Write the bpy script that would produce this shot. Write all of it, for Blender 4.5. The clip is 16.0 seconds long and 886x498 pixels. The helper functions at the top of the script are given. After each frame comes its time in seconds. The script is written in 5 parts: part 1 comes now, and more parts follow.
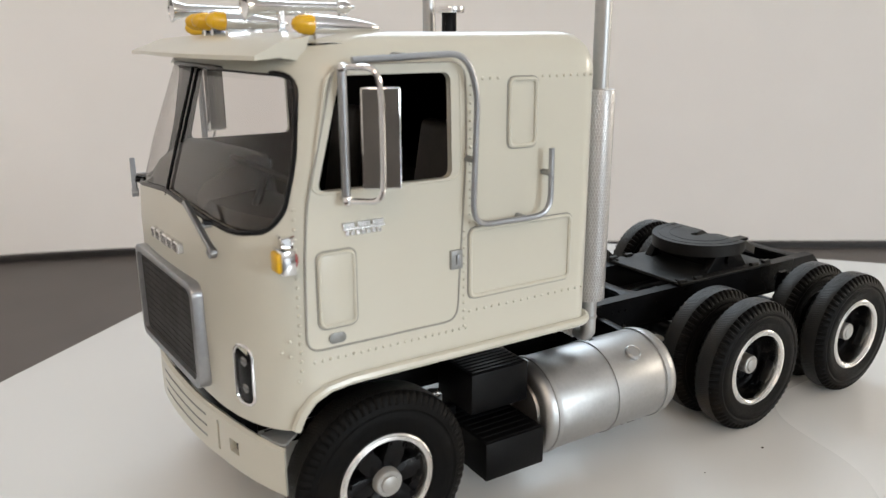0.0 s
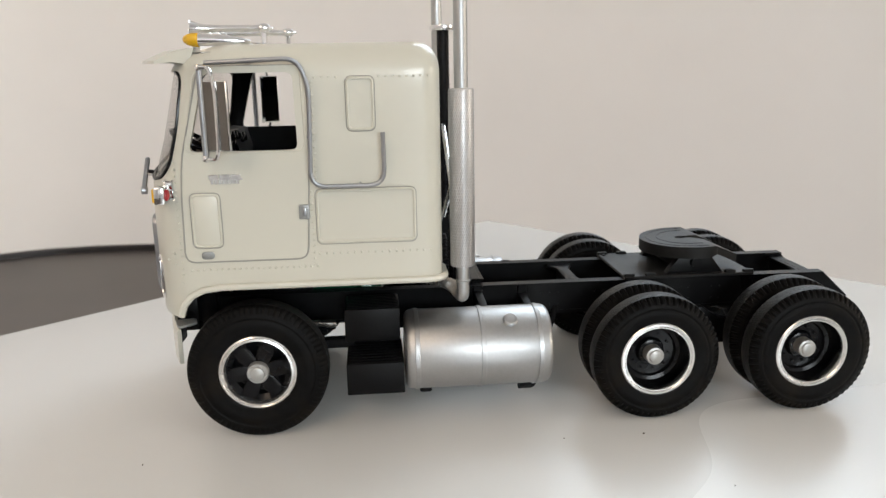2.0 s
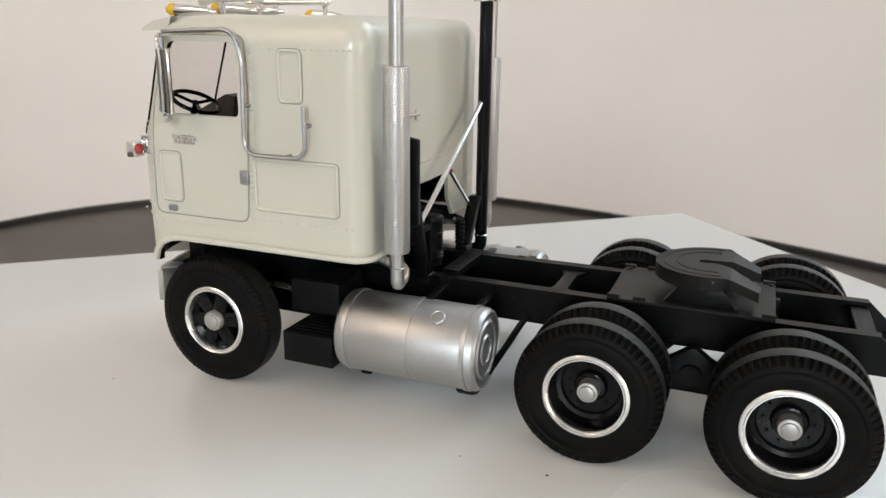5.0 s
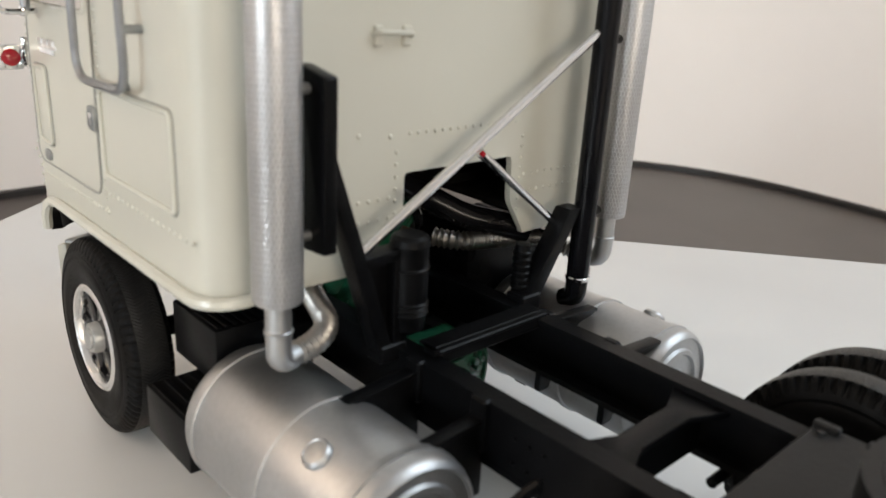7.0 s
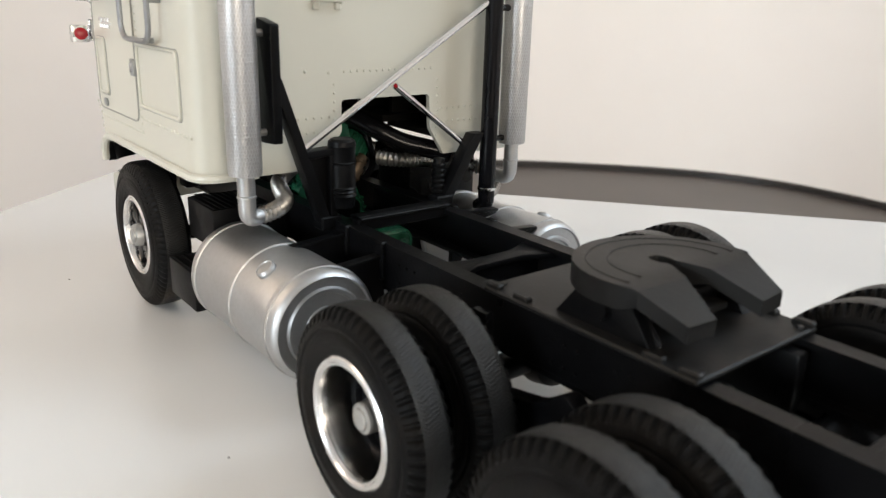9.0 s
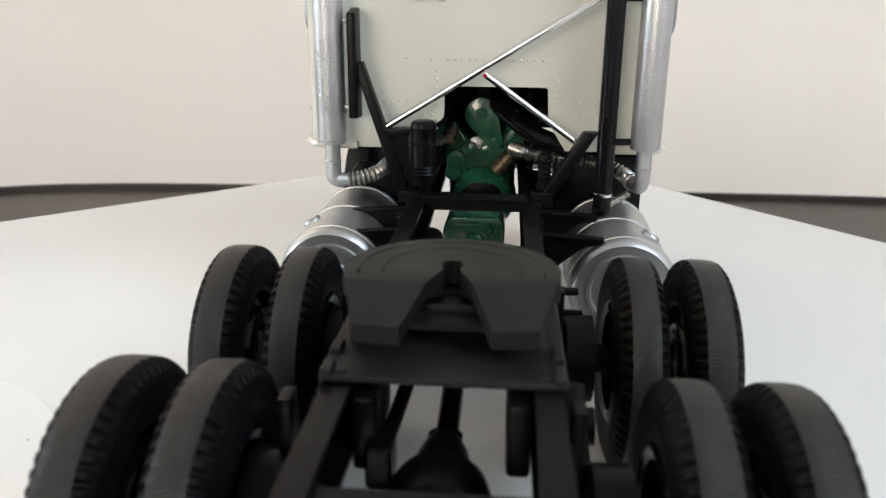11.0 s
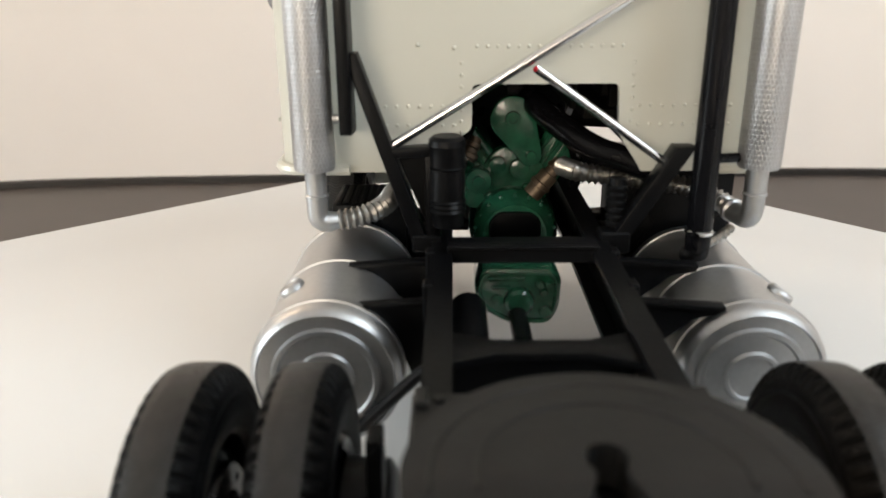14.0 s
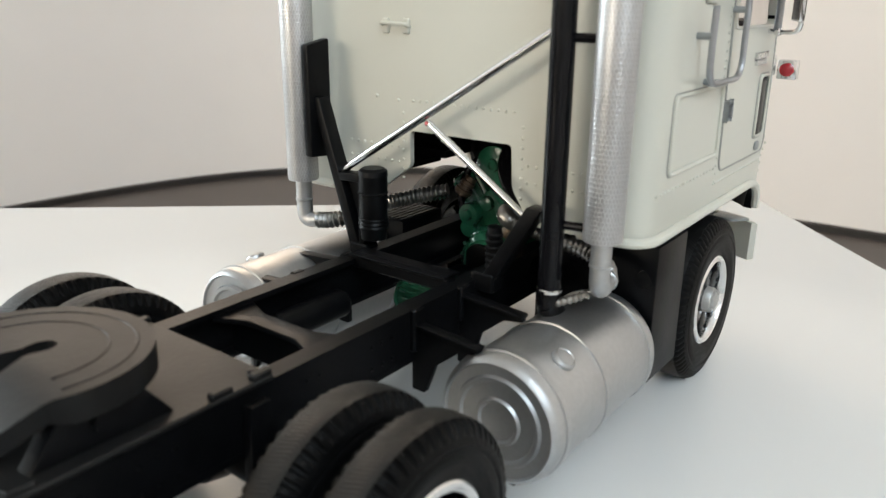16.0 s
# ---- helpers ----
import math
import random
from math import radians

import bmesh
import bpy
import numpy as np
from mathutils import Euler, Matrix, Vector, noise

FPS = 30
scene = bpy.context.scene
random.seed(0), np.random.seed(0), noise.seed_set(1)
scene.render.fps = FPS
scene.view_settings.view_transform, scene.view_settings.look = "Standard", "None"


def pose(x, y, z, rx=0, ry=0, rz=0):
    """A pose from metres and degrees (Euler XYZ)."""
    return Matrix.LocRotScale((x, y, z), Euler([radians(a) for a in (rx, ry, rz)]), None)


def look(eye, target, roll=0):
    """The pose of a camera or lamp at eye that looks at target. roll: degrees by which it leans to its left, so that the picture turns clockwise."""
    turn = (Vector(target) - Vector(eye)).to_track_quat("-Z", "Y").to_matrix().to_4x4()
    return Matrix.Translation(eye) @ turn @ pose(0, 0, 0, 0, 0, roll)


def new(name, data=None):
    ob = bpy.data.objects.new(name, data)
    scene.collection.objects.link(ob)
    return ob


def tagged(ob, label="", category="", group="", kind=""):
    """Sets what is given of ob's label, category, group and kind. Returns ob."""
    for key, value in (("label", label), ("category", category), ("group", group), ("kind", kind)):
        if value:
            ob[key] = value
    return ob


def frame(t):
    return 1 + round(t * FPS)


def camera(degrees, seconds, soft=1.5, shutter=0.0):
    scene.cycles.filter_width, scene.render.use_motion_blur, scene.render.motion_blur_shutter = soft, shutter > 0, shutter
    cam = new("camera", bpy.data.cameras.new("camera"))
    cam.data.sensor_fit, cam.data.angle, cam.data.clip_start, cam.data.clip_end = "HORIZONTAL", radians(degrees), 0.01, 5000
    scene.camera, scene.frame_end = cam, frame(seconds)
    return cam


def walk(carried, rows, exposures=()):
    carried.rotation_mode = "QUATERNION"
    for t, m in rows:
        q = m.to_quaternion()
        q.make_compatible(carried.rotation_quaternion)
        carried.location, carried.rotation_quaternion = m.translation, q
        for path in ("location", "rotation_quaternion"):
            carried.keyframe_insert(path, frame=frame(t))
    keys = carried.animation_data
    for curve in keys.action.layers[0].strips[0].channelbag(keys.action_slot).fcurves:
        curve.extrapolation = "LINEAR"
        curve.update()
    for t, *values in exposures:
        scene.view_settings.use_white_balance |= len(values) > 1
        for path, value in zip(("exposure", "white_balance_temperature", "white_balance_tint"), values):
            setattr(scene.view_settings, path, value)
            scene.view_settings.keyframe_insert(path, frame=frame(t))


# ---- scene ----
cam = camera(59.93, 16.0, soft=1.4)
cam.data.dof.use_dof = True
cam.data.dof.focus_distance = 0.24
cam.data.dof.aperture_fstop = cam.data.lens / 1.1
PATH = [
    (0, (-0.07356, -0.19239, 0.12362), (0.43126, 0.62817, -0.14441), -0.21),
    (0.5, (-0.07811, -0.20851, 0.11242), (0.42949, 0.61379, -0.14484), -0.34),
    (1, (-0.06360, -0.24329, 0.11705), (0.38846, 0.61113, -0.13907), -0.58),
    (1.5, (-0.00832, -0.27821, 0.11250), (0.24170, 0.66188, -0.11927), -1.05),
    (2, (0.03980, -0.28583, 0.11751), (0.12545, 0.68269, -0.11625), -0.96),
    (2.5, (0.06366, -0.29149, 0.11535), (0.05261, 0.68099, -0.11738), -0.83),
    (3, (0.07172, -0.28929, 0.11326), (0.03657, 0.68148, -0.12415), -0.66),
    (3.5, (0.08211, -0.28367, 0.11371), (0.01574, 0.68308, -0.13326), -0.47),
    (4, (0.10754, -0.27796, 0.11347), (-0.04430, 0.67650, -0.14335), -0.32),
    (4.5, (0.13434, -0.27263, 0.11661), (-0.10669, 0.66069, -0.14951), -0.01),
    (5, (0.16932, -0.25186, 0.12117), (-0.19135, 0.63882, -0.15562), 0.71),
    (5.2, (0.17939, -0.23114, 0.12339), (-0.23329, 0.63753, -0.15067), 1.15),
    (7.3, (0.16606, -0.09495, 0.10081), (-0.53249, 0.53872, -0.23158), 3.07),
    (7.5, (0.16828, -0.09683, 0.10120), (-0.53501, 0.53304, -0.22841), 2.84),
    (8, (0.19941, -0.11465, 0.09656), (-0.51441, 0.50311, -0.23335), 2.45),
    (8.5, (0.22024, -0.11659, 0.09184), (-0.50236, 0.49473, -0.23085), 1.98),
    (8.7, (0.22798, -0.11828, 0.09469), (-0.49748, 0.49268, -0.22225), 1.85),
    (11, (0.28022, 0.00778, 0.09309), (-0.66514, -0.06628, -0.22441), 0.46),
    (11.5, (0.27327, 0.04997, 0.09266), (-0.63386, -0.23943, -0.21289), 0.20),
    (12, (0.24773, 0.09388, 0.09449), (-0.54885, -0.41911, -0.22535), 0.52),
    (12.5, (0.23951, 0.07771, 0.09656), (-0.59815, -0.36396, -0.22478), 0.10),
    (13, (0.22359, 0.02497, 0.10651), (-0.69203, -0.17037, -0.24489), -0.17),
    (13.5, (0.21490, -0.00503, 0.09730), (-0.72390, -0.04543, -0.24480), -0.05),
    (14, (0.21523, -0.01322, 0.08941), (-0.72425, -0.02680, -0.25293), -0.50),
    (14.5, (0.21775, -0.01540, 0.08568), (-0.72048, -0.02245, -0.26027), -0.42),
    (15, (0.22165, -0.00678, 0.09116), (-0.71904, -0.03167, -0.24722), -0.23),
    (15.5, (0.23229, 0.04121, 0.10342), (-0.68628, -0.17692, -0.22622), 0.17),
    (16, (0.20619, 0.10912, 0.09985), (-0.55459, -0.45778, -0.21610), 0.56),
]

walk(cam, [(t, look(eye, target, roll)) for t, eye, target, roll in PATH],
     exposures=[(0, 0.70, 6520, 9.2), (2.5, 0.72, 6600, 9.6), (5, 0.75, 6540, 9.3), (8, 0.92, 6560, 10), (11, 1.11, 6280, 7.4), (12.2, 1.12, 6400, 7.6), (13, 1.04, 6760, 9), (14.5, 1.20, 6680, 9), (16, 1.09, 6420, 6.2)])

# ---- light: lamps added in unseen windows and the bounce of a pale room ----
world = bpy.data.worlds.new("world")
scene.world = world
world.use_nodes = True
sky = world.node_tree.nodes.new("ShaderNodeTexSky")
sky.sky_type, sky.sun_disc = "NISHITA", False
sky.sun_elevation, sky.sun_rotation = radians(35), radians(200)
world.node_tree.links.new(sky.outputs[0], world.node_tree.nodes["Background"].inputs[0])
world.node_tree.nodes["Background"].inputs[1].default_value = 0.1

FLOOR_Z = -0.42
ROOM = Vector((0.08, 0.0, 0.0))
ROOM_TOP = 2.5
# the walls: bearing of the outward normal in degrees, distance from the room's middle
WALLS = ((81.5, 1.96), (135.0, 2.28), (182.0, 1.79), (228.0, 2.18), (267.0, 1.86), (58.0, 1.72))


def room_radius(angle):
    """The wall's distance from the room's middle by bearing: straight walls with coved corners and an added, unseen bay
    that sets lamps far off.
    """
    plain = sum(max(0.0, math.cos(angle - radians(a)) / d) ** 16 for a, d in WALLS) ** (-1 / 16)
    d = abs((angle + radians(42) + math.pi) % (2 * math.pi) - math.pi)
    s = max(0.0, min(1.0, (radians(64) - d) / radians(5)))
    return plain + (8.3 - plain) * s * s * (3 - 2 * s)


def on_wall(bearing):
    """A place on the wall at that bearing and the wall's direction there."""
    a = radians(bearing)
    p, q = (ROOM + Vector((math.cos(b), math.sin(b), 0)) * room_radius(b) for b in (a - 0.01, a + 0.01))
    return (p + q) / 2, (q - p).normalized()


def added_lamp(bearing, width, height, z, power, colour, inward=0.06):
    """A soft added lamp that fills an unseen window's opening at that bearing from the room's middle."""
    data = bpy.data.lights.new("window_light", "AREA")
    data.shape, data.size, data.size_y, data.energy, data.color = "RECTANGLE", width, height, power, colour
    ob = new("window_light", data)
    eye, along = on_wall(bearing)
    into = Vector((-along.y, along.x, 0))
    eye = eye + into * inward + Vector((0, 0, z))
    ob.matrix_world = look(eye, eye + into - Vector((0, 0, 0.35)))
    return ob


# bearing, width, height and middle height of each added, unseen window
ADDED_WINDOWS = ((-18, 3.0, 1.7, 1.45), (-77, 2.8, 1.7, 1.45), (56, 1.1, 1.5, 1.45), (-121, 0.8, 1.7, 1.45))
# powers and warm or cool tints of these added lamps suit the truck's tones
added_lamp(*ADDED_WINDOWS[0], 108, (1.0, 0.88, 0.725))
added_lamp(*ADDED_WINDOWS[1], 154, (0.86, 0.945, 1.0))
added_lamp(*ADDED_WINDOWS[2], 16, (0.80, 0.91, 1.0))
added_lamp(*ADDED_WINDOWS[3], 8, (1.0, 0.74, 0.50))


# ---- materials ----
def material(name, colour, rough=0.5, metal=0.0, vary=0.06, scale=300.0, bump=0.0, bump_scale=900.0, coat=0.0, spec=0.5, rough_vary=0.08, stain=None):
    m = bpy.data.materials.new(name)
    m.use_nodes = True
    nt = m.node_tree
    b = nt.nodes["Principled BSDF"]
    b.inputs["Metallic"].default_value = metal
    b.inputs["Coat Weight"].default_value = coat
    b.inputs["Coat Roughness"].default_value = 0.12
    b.inputs["Specular IOR Level"].default_value = spec
    tc = nt.nodes.new("ShaderNodeTexCoord")
    n1 = nt.nodes.new("ShaderNodeTexNoise")
    n1.inputs["Scale"].default_value, n1.inputs["Detail"].default_value = scale, 6
    n2 = nt.nodes.new("ShaderNodeTexNoise")
    n2.inputs["Scale"].default_value, n2.inputs["Detail"].default_value = scale / 9, 3
    nt.links.new(tc.outputs["Object"], n1.inputs["Vector"])
    nt.links.new(tc.outputs["Object"], n2.inputs["Vector"])
    add = nt.nodes.new("ShaderNodeMath")
    add.operation = "ADD"
    nt.links.new(n1.outputs[0], add.inputs[0])
    nt.links.new(n2.outputs[0], add.inputs[1])
    ramp = nt.nodes.new("ShaderNodeMapRange")
    ramp.inputs[1].default_value, ramp.inputs[2].default_value = 0.7, 1.3
    ramp.inputs[3].default_value, ramp.inputs[4].default_value = 1 - vary, 1 + vary
    nt.links.new(add.outputs[0], ramp.inputs[0])
    mul = nt.nodes.new("ShaderNodeVectorMath")
    mul.operation = "SCALE"
    mul.inputs[0].default_value = colour
    nt.links.new(ramp.outputs[0], mul.inputs["Scale"])
    out = mul.outputs[0]
    if stain:
        n4 = nt.nodes.new("ShaderNodeTexNoise")
        n4.inputs["Scale"].default_value, n4.inputs["Detail"].default_value = 70, 5
        nt.links.new(tc.outputs["Object"], n4.inputs["Vector"])
        patch = nt.nodes.new("ShaderNodeMapRange")
        patch.inputs[1].default_value, patch.inputs[2].default_value = 0.52, 0.72
        nt.links.new(n4.outputs[0], patch.inputs[0])
        mix = nt.nodes.new("ShaderNodeMix")
        mix.data_type = "RGBA"
        nt.links.new(patch.outputs[0], mix.inputs[0])
        nt.links.new(out, mix.inputs[6])
        mix.inputs[7].default_value = (*stain, 1)
        out = mix.outputs[2]
    nt.links.new(out, b.inputs["Base Color"])
    rr = nt.nodes.new("ShaderNodeMapRange")
    rr.inputs[1].default_value, rr.inputs[2].default_value = 0.3, 0.7
    rr.inputs[3].default_value, rr.inputs[4].default_value = max(0.02, rough - rough_vary), min(1, rough + rough_vary)
    nt.links.new(n2.outputs[0], rr.inputs[0])
    nt.links.new(rr.outputs[0], b.inputs["Roughness"])
    if bump:
        n3 = nt.nodes.new("ShaderNodeTexNoise")
        n3.inputs["Scale"].default_value, n3.inputs["Detail"].default_value = bump_scale, 4
        nt.links.new(tc.outputs["Object"], n3.inputs["Vector"])
        bp = nt.nodes.new("ShaderNodeBump")
        bp.inputs["Strength"].default_value, bp.inputs["Distance"].default_value = bump, 0.0004
        nt.links.new(n3.outputs[0], bp.inputs["Height"])
        nt.links.new(bp.outputs[0], b.inputs["Normal"])
    return m


CREAM = material("cream_gloss_paint", (0.565, 0.558, 0.490), 0.30, vary=0.008, scale=120, bump=0.03, bump_scale=500, coat=0.3, rough_vary=0.012)
BLACK = material("satin_black_plastic", (0.0030, 0.0031, 0.0036), 0.36, vary=0.35, scale=260, bump=0.12, bump_scale=1400, rough_vary=0.1, spec=0.115)
# the fifth wheel's black is greyer than the chassis black
PLATEBLACK = material("grey_black_plate", (0.0075, 0.0075, 0.0075), 0.46, vary=0.3, scale=180, bump=0.12, bump_scale=1200, rough_vary=0.1, spec=0.22)
# worn tread, greyer than the sidewall rubber, with brown stains
TREAD = material("grey_worn_tread", (0.0105, 0.0105, 0.0105), 0.44, vary=0.4, scale=420, bump=0.3, bump_scale=2200, rough_vary=0.1, spec=0.32, stain=(0.032, 0.021, 0.013))
GLOSSBLACK = material("gloss_black_plastic", (0.005, 0.005, 0.006), 0.16, vary=0.2, scale=200, spec=0.17)
INTERIOR = material("matte_black_interior", (0.006, 0.0055, 0.005), 0.62, vary=0.3, scale=260, bump=0.15, bump_scale=1400, spec=0.1)
RUBBER = material("worn_black_rubber", (0.0032, 0.0032, 0.0034), 0.44, vary=0.45, scale=500, bump=0.35, bump_scale=2600, rough_vary=0.08, spec=0.075, stain=(0.009, 0.007, 0.005))
SILVER = material("silver_paint", (0.44, 0.445, 0.45), 0.41, metal=0.95, vary=0.06, scale=900, bump=0.05, bump_scale=3000, rough_vary=0.05)
ALU = material("dull_aluminium", (0.35, 0.36, 0.38), 0.36, metal=0.9, vary=0.08, scale=500)
FLEXMETAL = material("dull_flexible_metal", (0.30, 0.29, 0.275), 0.30, metal=0.95, vary=0.2, scale=900)
CHROME = material("chrome_plating", (0.78, 0.78, 0.79), 0.10, metal=1.0, vary=0.05, scale=300)
RIMSILVER = material("polished_rim", (0.75, 0.75, 0.75), 0.22, metal=0.95, vary=0.06, scale=700)
# grey that puts the shade of grooves and rim edges into the colour
SEAM_SHADE = material("seam_shade_grey", (0.30, 0.30, 0.275), 0.5, vary=0.05, scale=300)
DARKCHROME = material("dark_chrome", (0.24, 0.24, 0.24), 0.16, metal=1.0, vary=0.15, scale=400)
HUBGREY = material("hub_grey_metal", (0.40, 0.40, 0.39), 0.42, metal=0.6, vary=0.1, scale=800)
GREEN = material("green_engine_paint", (0.017, 0.105, 0.056), 0.2, vary=0.35, scale=350, bump=0.45, bump_scale=700, coat=0.8)
COPPER = material("tarnished_bronze", (0.12, 0.088, 0.06), 0.45, metal=0.7, vary=0.3, scale=500)
AMBER = material("amber_plastic", (0.74, 0.43, 0.015), 0.28, vary=0.12, scale=300, coat=0.3)
RED = material("red_plastic", (0.34, 0.010, 0.018), 0.2, vary=0.1, scale=300, coat=0.4)
GREY = material("grey_paint", (0.27, 0.28, 0.28), 0.4, metal=0.3, vary=0.15, scale=500)
MESHBLACK = material("grille_dark", (0.008, 0.0065, 0.006), 0.6, vary=0.3, scale=900, bump=0.6, bump_scale=1800)
TABLEWHITE = material("white_lacquer", (0.70, 0.712, 0.712), 0.27, vary=0.012, scale=14, bump=0.015, bump_scale=60, coat=0.0, rough_vary=0.008)
WALLPAINT = material("pale_wall_paint", (0.88, 0.842, 0.812), 0.8, vary=0.02, scale=4, bump=0.1, bump_scale=400)
CEILPAINT = material("white_ceiling_paint", (0.90, 0.89, 0.88), 0.85, vary=0.02, scale=4, bump=0.1, bump_scale=300)
FLOORDARK = material("dark_brown_floor", (0.085, 0.072, 0.066), 0.45, vary=0.12, scale=5, bump=0.1, bump_scale=120)
SKIRT = material("black_skirting", (0.02, 0.018, 0.017), 0.4, vary=0.1, scale=6)
TRIM = material("dark_brown_trim", (0.03, 0.025, 0.021), 0.48, vary=0.3, scale=300, bump=0.1, bump_scale=1400, spec=0.3)
MIRROR = material("silvered_plate", (0.19, 0.18, 0.168), 0.13, metal=1.0, vary=0.1, scale=200)
DUST = material("dark_crumb", (0.05, 0.035, 0.03), 0.9, vary=0.3, scale=2000)
FRAMEWHITE = material("white_window_paint", (0.78, 0.78, 0.76), 0.45, vary=0.02, scale=10)


def perforated(m, scale_u, scale_v):
    """Rows of small dashes pressed into the metal."""
    nt = m.node_tree
    b = nt.nodes["Principled BSDF"]
    uv = nt.nodes.new("ShaderNodeUVMap")
    mp = nt.nodes.new("ShaderNodeMapping")
    mp.inputs["Scale"].default_value = (scale_u, scale_v, 1)
    br = nt.nodes.new("ShaderNodeTexBrick")
    br.inputs["Scale"].default_value = 1.0
    br.inputs["Mortar Size"].default_value = 0.26
    br.inputs["Mortar Smooth"].default_value = 0.6
    br.inputs["Brick Width"].default_value, br.inputs["Row Height"].default_value = 1.0, 1.0
    bp = nt.nodes.new("ShaderNodeBump")
    bp.inputs["Strength"].default_value, bp.inputs["Distance"].default_value = 0.5, 0.0002
    bp.invert = True
    nt.links.new(uv.outputs[0], mp.inputs[0])
    nt.links.new(mp.outputs[0], br.inputs["Vector"])
    nt.links.new(br.outputs["Fac"], bp.inputs["Height"])
    nt.links.new(bp.outputs[0], b.inputs["Normal"])
    # shade between the raised dashes is put into the base colour
    gap_shade = nt.nodes.new("ShaderNodeMix")
    gap_shade.data_type, gap_shade.blend_type = "RGBA", "MULTIPLY"
    gap_shade.inputs["B"].default_value = (0.82, 0.81, 0.79, 1)
    nt.links.new(br.outputs["Fac"], gap_shade.inputs["Factor"])
    nt.links.new(b.inputs["Base Color"].links[0].from_socket, gap_shade.inputs["A"])
    nt.links.new(gap_shade.outputs["Result"], b.inputs["Base Color"])
    return m


SHIELD = perforated(material("embossed_silver", (0.52, 0.52, 0.53), 0.40, metal=0.8, vary=0.05, scale=900), 30, 70)


def zigzag(m, around, across):
    """Fine zigzag grooves moulded into a tread, along the mesh's own coordinates."""
    nt = m.node_tree
    b = nt.nodes["Principled BSDF"]

    def calc(op, one, two):
        n = nt.nodes.new("ShaderNodeMath")
        n.operation = op
        for sock, val in zip(n.inputs, (one, two)):
            if val is not None and not isinstance(val, (int, float)):
                nt.links.new(val, sock)
            elif val is not None:
                sock.default_value = val
        return n.outputs[0]

    uv = nt.nodes.new("ShaderNodeUVMap")
    sep = nt.nodes.new("ShaderNodeSeparateXYZ")
    nt.links.new(uv.outputs[0], sep.inputs[0])
    fold = calc("PINGPONG", calc("MULTIPLY", sep.outputs[1], across), 1.0)
    wave = calc("SINE", calc("MULTIPLY_ADD", sep.outputs[0], 6.2832 * around), None)
    wave.node.inputs[0].links[0].from_node.inputs[2].default_value = 0.0
    nt.links.new(calc("MULTIPLY", fold, 9.0), wave.node.inputs[0].links[0].from_node.inputs[2])
    bp = nt.nodes.new("ShaderNodeBump")
    bp.inputs["Strength"].default_value, bp.inputs["Distance"].default_value = 0.3, 0.0002
    nt.links.new(wave, bp.inputs["Height"])
    nt.links.new(b.inputs["Normal"].links[0].from_socket, bp.inputs["Normal"])
    nt.links.new(bp.outputs[0], b.inputs["Normal"])
    return m


zigzag(TREAD, 190, 3.0)


def glass(name, tint, gloss=1.0):
    m = bpy.data.materials.new(name)
    m.use_nodes = True
    nt = m.node_tree
    nt.nodes.remove(nt.nodes["Principled BSDF"])
    out = nt.nodes["Material Output"]
    tr = nt.nodes.new("ShaderNodeBsdfTransparent")
    tr.inputs[0].default_value = (*tint, 1)
    gl = nt.nodes.new("ShaderNodeBsdfGlossy")
    gl.inputs["Roughness"].default_value = 0.05
    lw = nt.nodes.new("ShaderNodeLayerWeight")
    pw = nt.nodes.new("ShaderNodeMath")
    pw.operation = "POWER"
    pw.inputs[1].default_value = 3.0
    nt.links.new(lw.outputs["Facing"], pw.inputs[0])
    fr = nt.nodes.new("ShaderNodeMath")
    fr.operation = "MULTIPLY_ADD"
    fr.inputs[1].default_value, fr.inputs[2].default_value = 0.5, 0.055
    nt.links.new(pw.outputs[0], fr.inputs[0])
    mx = nt.nodes.new("ShaderNodeMixShader")
    nt.links.new(fr.outputs[0], mx.inputs[0])
    nt.links.new(tr.outputs[0], mx.inputs[1])
    nt.links.new(gl.outputs[0], mx.inputs[2])
    nt.links.new(mx.outputs[0], out.inputs[0])
    return m


SCREEN = glass("clear_smoked_plastic", (0.86, 0.84, 0.83))
MM = 0.001


# ---- mesh helpers: all shapes below are given in millimetres ----
def finish(bm, angle=35):
    bmesh.ops.recalc_face_normals(bm, faces=bm.faces)
    for f in bm.faces:
        f.smooth = True
    for e in bm.edges:
        if len(e.link_faces) == 2:
            e.smooth = e.calc_face_angle(0) < radians(angle)
    return bm


# the cab, drawn symmetric, is widened and set right to fit the camera's view
SET_OVER = [1.0, 0.0]


def own(y):
    """The cab's own y for a place given from the chassis' middle line."""
    return (y - 1.75) / 1.0357


def nose_skew(x, y, z):
    """Sets the nose a little askew to the cab's length to fit the camera's view."""
    a = abs(y)
    k = 0.07 * min(a, 22.0) * (1 - (max(0.0, min(a, 49.0) - 22.0) / 27.0) ** 2) * (-1 if y > 0 else 1)
    return k * max(0.0, min(1.0, (-14.0 - x) / 10.0)) * max(0.0, min(1.0, (117.0 - z) / 20.0))


def part(name, bm, mat, parent=None, label="", angle=35, unit=MM):
    finish(bm, angle)
    for v in bm.verts:
        if unit == MM:
            if SET_OVER[0] > 1.01:
                v.co.x += nose_skew(*v.co)
            v.co.y = v.co.y * SET_OVER[0] + SET_OVER[1]
        v.co *= unit
    me = bpy.data.meshes.new(name)
    bm.to_mesh(me)
    bm.free()
    me.materials.append(mat)
    ob = new(name, me)
    if parent:
        ob.parent = parent
        ob.matrix_parent_inverse = parent.matrix_world.inverted()
    if label:
        tagged(ob, label)
    return ob


def new_bm():
    return bmesh.new()


